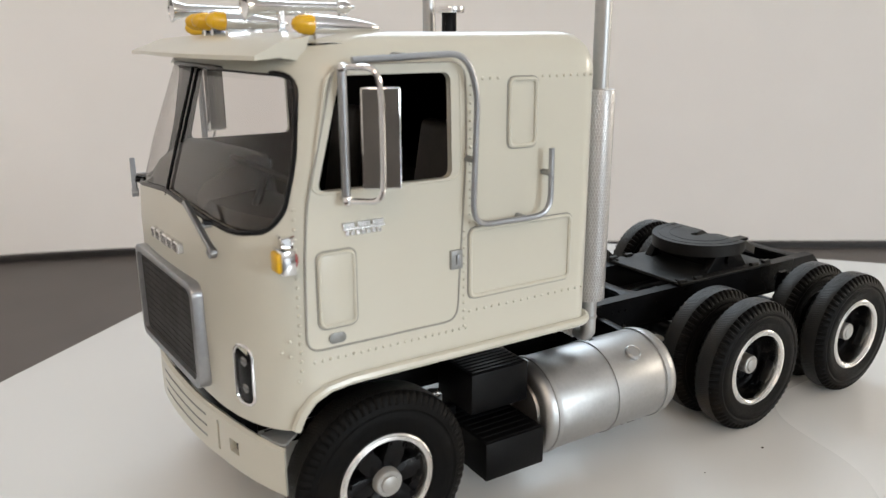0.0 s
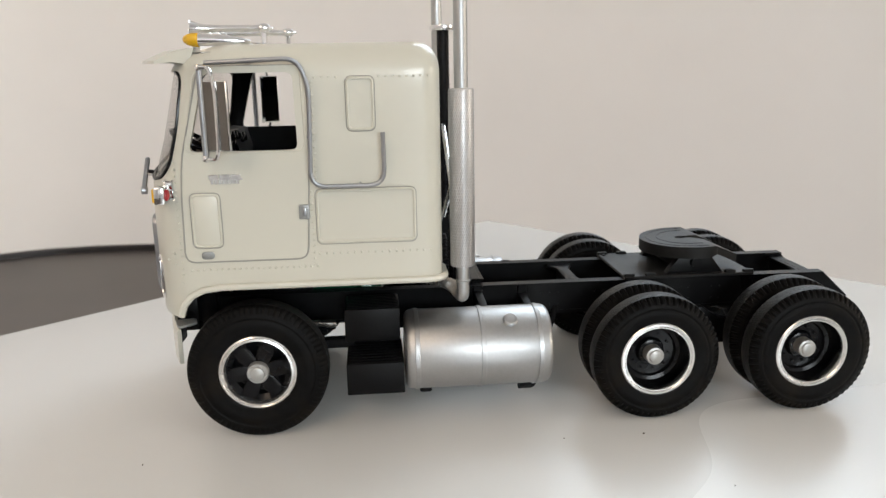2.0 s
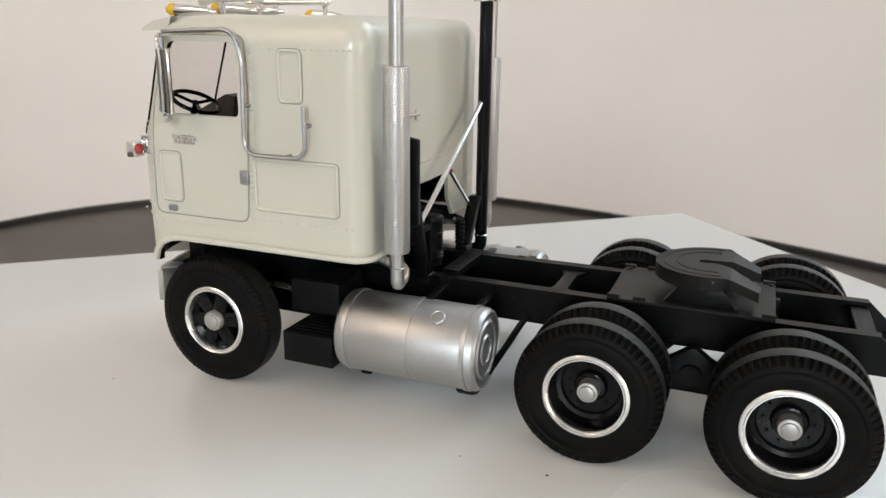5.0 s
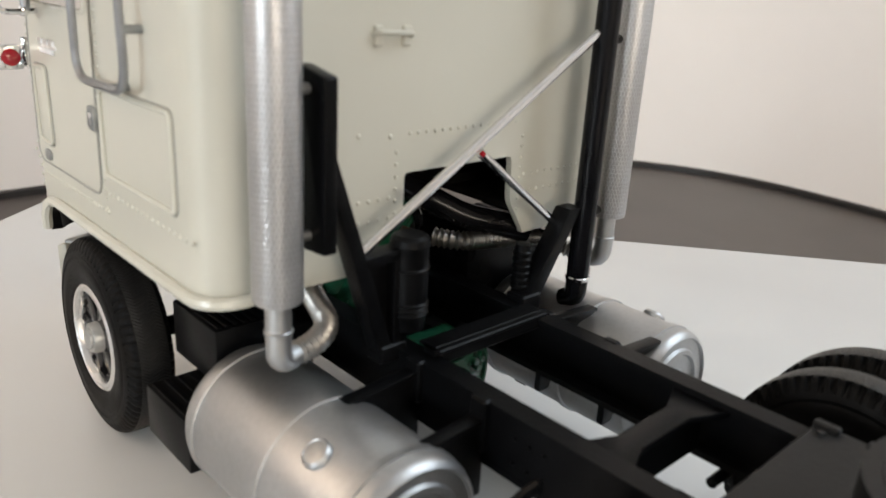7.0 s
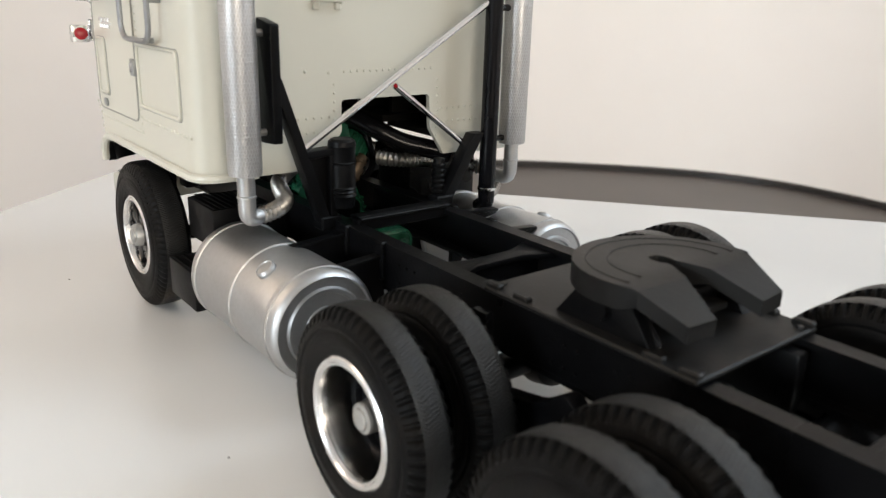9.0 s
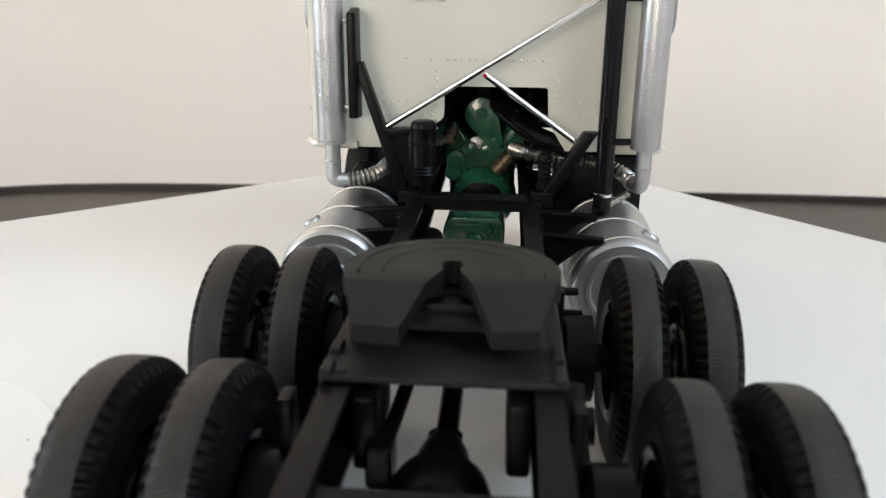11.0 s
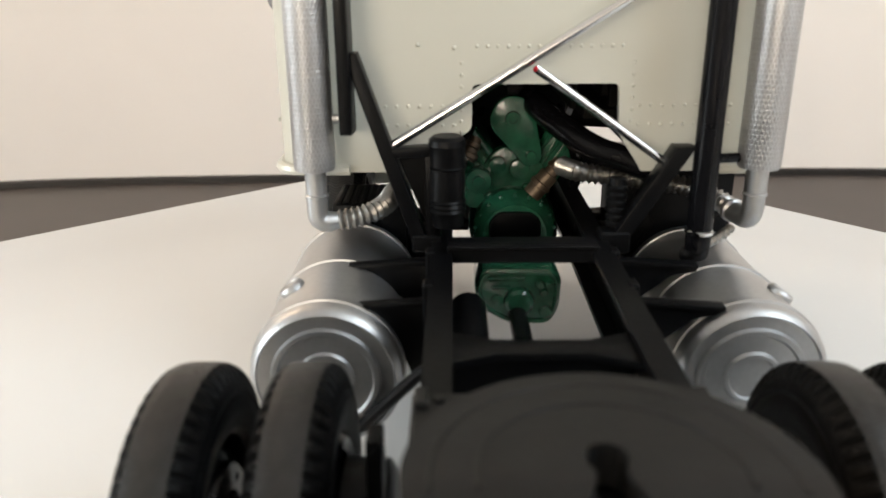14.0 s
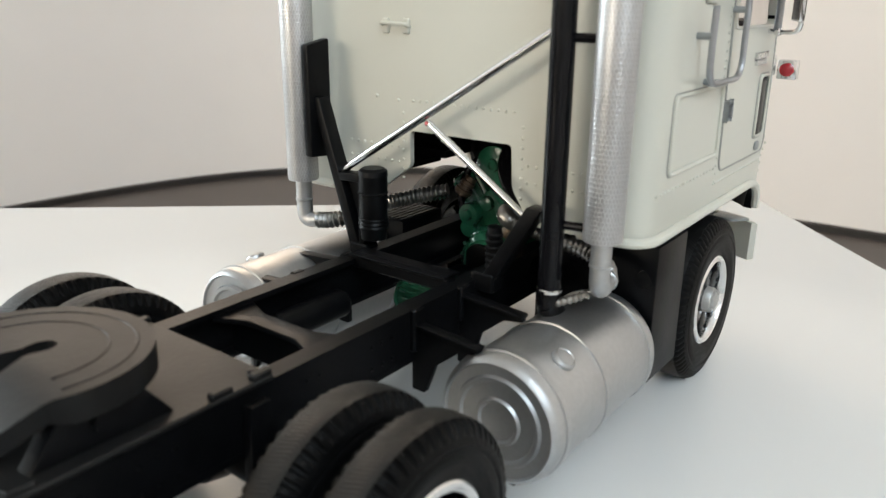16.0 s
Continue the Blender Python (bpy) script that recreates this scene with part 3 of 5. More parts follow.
DOOR = rounded([(-10.6, 118), (20.3, 118), (20.8, 100), (18.4, 59), (-19.2, 59), (-18.6, 80), (-17.6, 91)], 3.4)
for sgn, side in ((-1, "left"), (1, "right")):
    door_bm = carve(prism(new_bm(), DOOR, "y", sgn * 48.4, sgn * 49.18), [prism(new_bm(), WIN, "y", -80, 80)])
    door = part("door", door_bm, CREAM, truck, "cream cab door with a chrome emblem and a large window")
    part("kick_panel", prism(new_bm(), round_rect(-15.8, -7.8, 64, 80, 1.4), "y", sgn * 48.9, sgn * 49.4, 0.15), CREAM if sgn < 0 else GLOSSBLACK, door,
         "panel pressed into the door" if sgn < 0 else "dark kick window in the door")
    # the shade in the door's joint is drawn as a grey line
    skin_line(DOOR, True, 0.3, "door_seam", SEAM_SHADE, door, sgn, 0.1)
    skin_line([(x * 1.0, z) for x, z in rounded([(-11.8, 117.2), (18.9, 117.2), (19.4, 92.6), (-16.8, 92.6)], 3)][:], True, 0.4, "window_trim", CREAM, door, sgn, -0.05)
    skin_line(round_rect(-15.8, -7.8, 64, 80, 1.4), True, 0.42, "kick_panel_rim", CREAM, door, sgn, 0.42)
    skin_line(round_rect(32.6, 40.2, 98.8, 114, 1.4), True, 0.5, "vent_panel_rim", CREAM, cab, sgn, 0.2)
    skin_line(round_rect(22, 52, 64, 80.2, 1.4), True, 0.52, "locker_door_rim", CREAM, cab, sgn, 0.2)
    # thin grey lines paint the shade beside each raised rim
    for name, a0, a1, b0, b1, owner, off in (("vent_panel_shade", 32.6, 40.2, 98.8, 114, cab, 0.0), ("locker_door_shade", 22, 52, 64, 80.2, cab, 0.0), ("kick_panel_shade", -15.8, -7.8, 64, 80, door, 0.2)):
        skin_line(round_rect(a0 - 0.6, a1 + 0.6, b0 - 0.6, b1 + 0.6, 1.8), True, 0.17, name, SEAM_SHADE, owner, sgn, off)
    part("door_latch", box(new_bm(), 16.3, 19.6, sgn * 49.9, sgn * 48.6, 71.6, 76.2, 0.35), GREY, door, "grey metal latch plate")
    part("latch_button", box(new_bm(), 17.6, 18.7, sgn * 50.4, sgn * 49.5, 72.6, 75.3, 0.3), ALU, door)
    part("step_badge", prism(new_bm(), round_rect(-14.2, -10.2, 59.9, 62.3, 1.1), "y", sgn * 48.7, sgn * 49.6, 0.2), GREY, door, "small grey oval plate")
    # raised emblem: two rows of plain chrome bars
    for k, w in enumerate((2.9, 3.1, 2.9)):
        part("emblem_bar", box(new_bm(), -10.2 + k * 3.4, -10.2 + k * 3.4 + w, sgn * 49.7, sgn * 48.8, 84.9, 86.2, 0.2, 1), RIMSILVER, door)
    for k in range(7):
        part("emblem_bar", box(new_bm(), -9.6 + k * 1.25, -9.6 + k * 1.25 + 1.0, sgn * 49.65, sgn * 48.8, 83.2, 84.4, 0.15, 1), RIMSILVER, door)
    part("emblem_base", box(new_bm(), -10.0, 0.0, sgn * 49.3, sgn * 48.8, 84.3, 85.0, 0.1, 1), RIMSILVER, door, "raised chrome emblem")
    # grab rail round the door and over the sleeper side
    y = sgn * 52.2
    path = fillet([(-8, y, 119.0), (18.5, y, 120.0), (21.6, y, 112), (20.6, y, 82), (43, y, 82), (42.8, y, 98)], 5.0)
    rail = part("grab_rail", tube(new_bm(), path, 0.72, 10), ALU, truck, "bent grey metal grab rail")
    for x, z in ((3.5, 119.6), (20.9, 97), (35.5, 82), (42.9, 92)):
        part("rail_foot", rod(new_bm(), (x, sgn * 52, z), (x, sgn * (half_width(z) - 0.5), z), 0.75, 10), GREY, rail)


RIVET = {}


def rivets(points, axis, parent, r=0.42):
    """Round-headed rivets, each an object of its own on one shared mesh for each direction and size."""
    if (axis, r) not in RIVET:
        bm = lathe(new_bm(), [(r, -0.1), (r * 0.92, 0.16), (r * 0.6, 0.3), (0, 0.36)], (0, 0, 0), axis, 8)
        finish(bm, 80)
        for v in bm.verts:
            v.co *= MM
        RIVET[axis, r] = bpy.data.meshes.new("rivet")
        bm.to_mesh(RIVET[axis, r])
        bm.free()
        RIVET[axis, r].materials.append(CREAM)
    for x, y, z in points:
        ob = new("rivet", RIVET[axis, r])
        ob.location = Vector((x, y * SET_OVER[0] + SET_OVER[1], z)) * MM
        ob.parent = parent


def span(a, b, step):
    n = max(1, round(abs(b - a) / step))
    return [a + (b - a) * k / n for k in range(n + 1)]


for sgn in (-1, 1):
    w = lambda z: sgn * (half_width(z) - 0.02)
    n = (0, sgn, 0)
    rivets([(x, w(114.6), 114.4) for x in span(23, 57, 2.15) if not 31 < x < 41.5], n, cab)
    rivets([(x, w(60), 60.4) for x in span(22, 57, 2.15)], n, cab)
    rivets([(x, w(56), 56.4) for x in span(-17.5, 21, 1.8)], n, cab)
    rivets([(22.0 if z > 82 else 20.4, w(z), z) for z in span(57, 113, 1.9)], n, cab)
    rivets([(-20.4, w(z) - sgn * 0.25, z) for z in span(55, 90, 2.1)], n, cab)
    rivets([(x, w(z) - sgn * 0.5, z) for x, z in ((-22.6, 58.5), (-22.6, 62), (-21, 52.5), (-24.5, 60))], n, cab)
rx = (1, 0, 0)
rivets([(61, own(y), 75.2) for y in span(-8.4, 20, 2.05)], rx, cab)
rivets([(61, own(y), z) for y in (-11.5, 22.5) for z in span(56, 72, 2.4)], rx, cab)
rivets([(61, own(y), z) for z in (59.8, 63.6) for y in [*span(-29, -13, 2.2), *span(24, 42, 2.2)]], rx, cab)
rivets([(61, own(-20), 75.6), (61, own(-13), 75)], rx, cab, 0.5)

# small grab handle on the cab's back
bm = tube(new_bm(), fillet([(60.6, -18.4, 92.3), (62.4, -18.4, 93.1), (62.4, -10.9, 92.9), (60.6, -10.9, 92.1)], 1), 0.5, 8)
for y in (-17.6, -11.6):
    box(bm, 60.6, 61.7, y - 0.9, y + 0.9, 90.6, 94.2, 0.3, 1)
part("rear_grab_handle", bm, CREAM, cab)

# grille, headlights, wipers, turn signals
gx = -36.1
bm = new_bm()
bm = carve(prism(bm, round_rect(-23.2, 23.2, 43.0, 69.3, 3.2), "x", gx - 1.3, gx + 3.4, 0.35), [prism(new_bm(), round_rect(-21.4, 21.4, 45.0, 67.5, 2.2), "x", gx - 6, gx + 8)])
grille = part("grille", bm, ALU, truck, "dark mesh grille with a chrome surround")
part("grille_screen", prism(new_bm(), round_rect(-21.5, 21.5, 44.9, 67.6, 2.2), "x", gx - 0.1, gx + 3.2, 0), MESHBLACK, grille, "dark grille mesh")
for z in span(46.2, 66.6, 1.65):
    part("grille_bar", box(new_bm(), gx - 0.2, gx, -21, 21, z - 0.25, z + 0.25), MESHBLACK, grille)
for sgn in (-1, 1):
    m = Matrix.Translation((front_x(38.3, 52) + 0.3, sgn * 38.3, 52.2)) @ Matrix.Rotation(radians(-sgn * 26), 4, "Z")
    bm = prism(new_bm(), round_rect(-2.7, 2.7, -6.6, 6.6, 2.0), "x", -0.35, 3.2, 0.2)
    bmesh.ops.transform(bm, matrix=m, verts=bm.verts)
    lamp = part("headlight", bm, GLOSSBLACK, truck, "dark recessed headlight with a chrome rim")
    bm = tube(new_bm(), [m @ Vector((-0.3, y, z)) for y, z in round_rect(-2.9, 2.9, -6.9, 6.9, 2.2)], 0.42, 8, closed=True)
    part("headlight_rim", bm, CHROME, lamp, "chrome rim")
    bm = new_bm()
    for dz in (-3.2, 3.2):
        lathe(bm, [(0, 0.3), (1.0, 0.1), (1.7, -0.3), (1.9, -0.9)], m @ Vector((-0.3, 0, dz)), m.to_3x3() @ Vector((-1, 0, 0)), 18)
    part("lamp_lens", bm, DARKCHROME, lamp, "dark glossy lens")
    # turn signal on the cab's corner
    m = Matrix.Translation((-23.9, sgn * 51.9, 80.8))
    bm = box(new_bm(), -1.5, 1.5, -2.5, 2.5, -2.6, 2.6, 0.4, 2)
    bmesh.ops.transform(bm, matrix=m, verts=bm.verts)
    rod(bm, (-22, sgn * 46.5, 81), (-22.6, sgn * 49, 81), 1.4)
    box(bm, -23.5, -21, sgn * 46.8, sgn * 48.9, 79, 84.6, 0.4, 1)
    sig = part("turn_signal", bm, CHROME, truck, "chrome turn signal with amber and red lenses")
    for s, mat in ((-1, AMBER), (1, RED)):
        if s < 0:
            bm = box(new_bm(), -2.3, -1.3, -1.9, 1.9, -2.1, 2.1, 0.5, 2, m)
        else:
            bm = lathe(new_bm(), [(1.9, 0), (1.8, 0.5), (1.2, 1.0), (0, 1.2)], m @ Vector((1.45, 0, 0)), (1, 0, 0), 16)
        part("amber_lens" if s < 0 else "red_lens", bm, mat, sig)
for y, w in ((-9, 3.4), (-4.6, 3.0), (-0.4, 3.6), (4.6, 3.2), (8.6, 2.6)):
    part("front_emblem_bar", box(new_bm(), -36.7, -35.0, y - 2.6 - w / 2, y - 2.6 + w / 2, 74.2, 76.9, 0.3, 1), RIMSILVER, cab, "raised chrome emblem bar")

# wipers
for (ya, za), (yb, zb), xa, xb in (((-23, 88.4), (-35.6, 80.2), -36.6, -34.6), ((41.5, 89.0), (31.4, 81.6), -33.2, -34.4)):
    d = Vector((xb - xa, yb - ya, zb - za))
    m = Matrix.Translation((xa, ya, za)) @ d.to_track_quat("X", "Z").to_matrix().to_4x4()
    bm = box(new_bm(), -0.6, d.length + 0.6, -0.75, 0.75, -0.5, 0.5, 0.3, 1)
    box(bm, d.length - 1.2, d.length + 0.9, -0.95, 0.95, -1.5, 0.4, 0.3, 1)
    bmesh.ops.transform(bm, matrix=m, verts=bm.verts)
    ym, zm = (ya + yb) / 2, (za + zb) / 2
    rod(bm, ((xa + xb) / 2, ym, zm), (front_x(ym, zm) + 0.6, ym, zm), 0.55, 8)
    arm = part("wiper", bm, ALU, truck, "grey metal windshield wiper")
    ys = ya - 6 if ya < 0 else ya - 9
    part("wiper_pivot", rod(new_bm(), (front_x(ys, 84.4) + 1, ys, 84.4), (front_x(ys, 84.4) - 1.7, ys, 84.9), 0.9, 10), GLOSSBLACK, arm)


# bumper
def bumper():
    bm = new_bm()
    n = 41
    rows = []
    for k in range(n):
        t = -1 + 2 * k / (n - 1)
        a = abs(t)
        y, x = (49.6 if t > 0 else -46.5) * a, -35.2 + 10.2 * a ** 2.5
        inx = Vector((-10 - x, -y * 0.6, 0)).normalized() * 1.7
        w = a ** 3
        low, high = 23.8 + 0.5 * w, 36.4 - 0.4 * w
        rows.append([(x, y, low + 0.5), (x - 0.1, y, (low + high) / 2), (x, y, high - 0.4), (x + inx.x * 0.5, y + inx.y * 0.5, high + 0.2), (x + inx.x, y + inx.y, high - 0.2), (x + inx.x, y + inx.y, low)])
    vs = [[bm.verts.new(p) for p in r] for r in rows]
    for a, b in zip(vs, vs[1:]):
        for k in range(6):
            j = (k + 1) % 6
            bm.faces.new((a[k], a[j], b[j], b[k]))
    bm.faces.new(vs[0])
    bm.faces.new(vs[-1][::-1])
    return bm


slots = [box(new_bm(), -40, -24, s * 29 - 2.0, s * 29 + 2.0, 28.6, 31.9) for s in (-1, 1)]
slots += [box(new_bm(), -40, -24, s * 21.8 - 0.5, s * 21.8 + 0.5, 26.4, 34.2) for s in (-1, 1)]
bump = part("bumper", carve(bumper(), slots), CREAM, truck, "curved cream front bumper")
# thin grey beads stand in for the dark of the bumper's grooves
for z in (27.7, 30.6, 33.5):
    bm = tube(new_bm(), [(-35.2 + 10.2 * (abs(y) / 46.5) ** 2.5 - 0.06, y, z) for y in span(-16, 16, 4)], 0.28, 6)
    part("groove_bead", bm, GREY, bump, "grey bead drawn for a bumper groove")
for s in (-1, 1):
    side = 1.045 if s > 0 else 1.0
    plate = prism(new_bm(), rounded([(-28.2, s * 38), (-26.0, s * 43.6 * side), (-24.4, s * 45.4 * side), (-19.8, s * 41.5 * side), (-21.5, s * 37)], 0.8), "z", 36.3, 37.0, 0.15)
    # cream plate coloured grey for the shade it lies in
    part("step_plate", plate, GREY, bump, "small step plate behind the bumper end, greyed for shade")
    # black block added in place of the shade behind the bumper slot
    part("slot_dark_block", box(new_bm(), -31.0, -28.6, s * 29 - 3.4, s * 29 + 3.4, 26.4, 34.4, 0.4, 1), BLACK, bump)
    part("bumper_mount", box(new_bm(), -32.6, -26, s * 18 - 2, s * 18 + 2, 27, 33, 0.4, 1), BLACK, bump)

# cab interior
def seat(y):
    bm = box(new_bm(), 7, 24, y - 9, y + 9, 64, 71, 2.5, 3)
    s = part("seat", bm, INTERIOR, truck, "black moulded driver's seat")
    bm = box(new_bm(), 0, 4, y - 9, y + 9, 0, 33, 1.8, 3)
    for v in bm.verts:
        v.co = Vector((22 + (v.co.x) + v.co.z * 0.16, v.co.y, 70 + v.co.z))
    part("seat_back", bm, TRIM, s)
    part("seat_base", box(new_bm(), 9, 22, y - 6, y + 6, 58, 65, 1), INTERIOR, s)


seat(-27)
seat(27)
for sgn in (-1, 1):
    part("cab_floor", prism(new_bm(), [(-30, sgn * 22), (-18, sgn * 46), (42, sgn * 46), (42, sgn * 14), (-30, sgn * 14)], "z", 57.5, 59.5), INTERIOR, truck)
part("engine_tunnel", prism(new_bm(), [(-14, 57.6), (-14, 74), (-11, 77), (11, 77), (14, 74), (14, 57.6), (12.8, 57.6), (12.8, 73), (10, 75.6), (-10, 75.6), (-12.8, 73), (-12.8, 57.6)], "x", -28, 30), INTERIOR, truck)
part("sleeper_bulkhead", box(new_bm(), 36, 38, -46.5, -20, 57, 116, 0.5), INTERIOR, truck)
part("sleeper_bulkhead", box(new_bm(), 36, 38, 20, 46.5, 57, 116, 0.5), INTERIOR, truck)
# black plates added so that no light shows through the rear opening
for sgn in (-1, 1):
    part("opening_block", box(new_bm(), 36, 59.4, *sorted((sgn * 19.5, sgn * 46.4)), 55.2, 57.0, 0.3, 1), INTERIOR, truck)
part("bunk", box(new_bm(), 38, 58, -46, 46, 78, 86, 2), INTERIOR, truck)
bm = new_bm()
rows = []
for y in (-42, -38, -32, -26, -20, -15, -13.2, -6, 0, 6, 12, 18, 24, 30, 36, 42):
    fx = front_x(y, 86, 2.6)
    rows.append([bm.verts.new((x, y, z)) for x, z in ((fx, 78), (fx + 0.3, 87.5 if y > -14 else 84.0), (fx + 2.5, 90.5 if y > -14 else 86.6), (max(fx + 4, -17), (96.2 if y > -14 else 88.0) - 0.05 * max(0, y)), (max(fx + 6, -12.5), (95.6 if y > -14 else 87.4) - 0.05 * max(0, y)), (max(fx + 8, -10.5), 86 if y > -14 else 82), (max(fx + 8, -12), 78))])
for a, b in zip(rows, rows[1:]):
    for k in range(7):
        j = (k + 1) % 7
        bm.faces.new((a[k], a[j], b[j], b[k]))
bm.faces.new(rows[0])
bm.faces.new(rows[-1][::-1])
dash = part("dashboard", bm, TRIM, truck, "black dashboard with round gauges")
for y, z in ((-10, 93.4), (-4.5, 93.4), (1, 93.2), (6.5, 93.0), (12, 92.8), (-8, 89.6), (-2.5, 89.6), (3, 89.4), (20, 91), (26, 91)):
    gx0 = -12.0 + (94 - z) * 0.22
    gauge = part("gauge", lathe(new_bm(), [(1.9, -0.6), (1.9, 0.7), (1.6, 0.8), (1.4, 0.5), (0, 0.5)], (gx0, y, z), (1, 0, 0.25), 16), GLOSSBLACK, dash)
    part("gauge_bezel", lathe(new_bm(), [(1.95, 0.5), (1.95, 0.85), (1.7, 0.9), (1.6, 0.7)], (gx0, y, z), (1, 0, 0.25), 16), DARKCHROME, gauge)
m = Matrix.Translation((-18.6, -27.6, 94.6)) @ Matrix.Rotation(radians(24), 4, "Y")
bm = tube(new_bm(), [m @ Vector((8.6 * math.cos(2 * math.pi * k / 32), 8.6 * math.sin(2 * math.pi * k / 32), 0)) for k in range(32)], 0.75, 8, closed=True)
wheel = part("steering_wheel", bm, GLOSSBLACK, truck, "black three-spoke steering wheel")
bm = new_bm()
for a in (90, 210, 330):
    rod(bm, m @ Vector((0, 0, -0.6)), m @ Vector((8.6 * math.cos(radians(a)), 8.6 * math.sin(radians(a)), 0)), 0.6, 8)
rod(bm, m @ Vector((0, 0, 0.3)), m @ Vector((0, 0, -13)), 1.1, 10)
part("steering_column", bm, GLOSSBLACK, wheel)

# mirrors
for sgn in (-1, 1):
    y1 = sgn * 57.6
    bm = rod(new_bm(), (-9.8, sgn * 51.2, 91.5), (-9.8, sgn * 51.2, 118), 0.95, 12)
    mirror = part("mirror_post", bm, ALU, truck, "tall chrome side mirror on a bracket")
    bm = tube(new_bm(), fillet([(-9.8, sgn * 48.6, 117.5), (-9.8, sgn * 52, 117.8), (-5.6, y1, 117.8), (-4.6, y1, 112), (-4.6, y1, 97), (-5.0, y1, 91.5), (-9.8, sgn * 52, 91.2), (-9.8, sgn * 48.6, 91.4)], 2.6), 0.62, 8)
    for z in (117.7, 91.3):
        lathe(bm, [(0, -1.2), (0.9, -0.8), (1.15, 0), (0.9, 0.8), (0, 1.2)], (-9.8, sgn * 51.6, z), (0, 0, 1), 12)
    part("mirror_bracket", bm, CHROME, mirror)
    m = Matrix.Translation((-4.4, sgn * 56.7, 104)) @ Matrix.Rotation(radians(sgn * 25.6), 4, "Z")
    bm = box(new_bm(), -3.9, 3.9, -0.6, 0.6, -10.0, 10.0, 0.4, 2)
    bmesh.ops.transform(bm, matrix=m, verts=bm.verts)
    part("mirror_shell", bm, CHROME, mirror)
    bm = box(new_bm(), -3.6, 3.6, sgn * 0.62, sgn * 0.75, -9.7, 9.7, 0)
    bmesh.ops.transform(bm, matrix=m, verts=bm.verts)
    part("mirror_glass", bm, MIRROR, mirror, "flat silvered mirror plate")
    bm = box(new_bm(), -2.6, 3.6, -sgn * 0.75, -sgn * 0.62, -9.5, 9.5, 0)
    bmesh.ops.transform(bm, matrix=m, verts=bm.verts)
    part("mirror_back", bm, MIRROR, mirror, "dark silvered back plate")

# roof: amber marker lamps and two air horns
for x, y in ((-14.5, -41.0), (-22.5, -9), (-23.3, 0), (-22.5, 9), (-14.5, 41.0)):
    zr = 122.8 if abs(y) > 30 else 124.0
    bm = lathe(new_bm(), [(2.0, 0), (2.0, 3), (1.75, 8), (1.1, 13), (0.45, 15.6), (0, 16)], (x + 3, y, zr + 3.1), (1, 0, -0.05), 20)
    box(bm, x + 3.5, x + 12, y - 0.8, y + 0.8, zr - 1, zr + 2.2, 0.2, 1)
    body = part("marker_lamp", bm, CHROME, truck, "bullet-shaped chrome roof marker with amber lens")
    bm = lathe(new_bm(), [(2.1, 3.3), (2.1, 2.2), (1.85, 0.6), (1.1, -0.6), (0, -1.1)], (x, y, zr + 3.15), (1, 0, -0.05), 20)
    part("amber_lens", bm, AMBER, body)
for x0, x1, y in ((-18, 6, -20), (-25, 10, 16)):
    zh = 130.0
    L = x1 - x0
    bm = lathe(new_bm(), [(0.6, 1.2), (2.4, 0.5), (3.1, 0), (2.9, -0.1), (2.2, 1.5), (1.5, 3.8), (1.15, L * 0.4), (1.0, L - 2), (1.5, L - 1.6), (1.7, L), (1.2, L + 1.2), (0.5, L + 1.6), (0.4, L + 2.6), (0, L + 2.8)], (x0, y, zh), (1, 0, 0), 20)
    horn = part("air_horn", bm, CHROME, truck, "chrome trumpet air horn on the roof")
    for x in (x0 + L * 0.35, x1 - 0.5):
        bm = box(new_bm(), x - 0.8, x + 0.8, y - 0.7, y + 0.7, 123.6, zh, 0.25, 1)
        box(bm, x - 1.3, x + 1.3, y - 1.0, y + 1.0, 123.6, 124.9, 0.25, 1)
        part("horn_foot", bm, CHROME, horn)

# ---- chassis ----
SET_OVER[:] = 1.0, 0.0
for sgn in (-1, 1):
    o, i = sgn * 17.6, sgn * 13.4
    side = [(-27, 38.2), (209, 38.2), (219.3, 28.5), (217.3, 26.8), (-27, 26.8)]
    bm = prism(new_bm(), side, "y", o - sgn * 0.15, o - sgn * 1.1)
    prism(bm, [(-27, 38.4), (209, 38.4), (209, 37.2), (-27, 37.2)], "y", o, i)
    prism(bm, [(-27, 27.8), (217, 27.8), (217, 26.6), (-27, 26.6)], "y", o, i)
    rail = part("frame_rail", bm, BLACK, truck, "black channel-section frame rail")
    bolt = None
    for x in (100, 103, 106, 120, 123, 150, 153, 156, 165, 168):
        for z in (30, 34.5):
            if bolt is None:
                bolt = part("bolt", lathe(new_bm(), [(0.45, -0.1), (0.4, 0.25), (0, 0.35)], (0, 0, 0), (0, sgn, 0), 7), BLACK)
                ob = bolt
            else:
                ob = new("bolt", bolt.data)
            ob.location = Vector((x, o, z)) * MM
            ob.parent = rail
for x, w, z0, z1 in ((75.8, 3.4, 36.2, 40.2), (206, 3, 28, 37)):
    bm = box(new_bm(), x - w / 2, x + w / 2, -14.5, 14.5, z0, z1, 0.3, 1)
    box(bm, x - w / 2 - 1.2, x + w / 2 + 1.2, -14.5, 14.5, z1 - 0.9, z1 - 0.1, 0.2, 1)
    part("cross_member", bm, BLACK, truck)
bm = prism(new_bm(), [(108.5, -14), (119, -14), (116, -7), (116, 7), (119, 14), (108.5, 14), (111.4, 7), (111.4, -7)], "z", 35.8, 37.1, 0.2)
box(bm, 112.8, 115, -13.5, 13.5, 28, 36, 0.3, 1)
part("cross_member", bm, BLACK, truck)
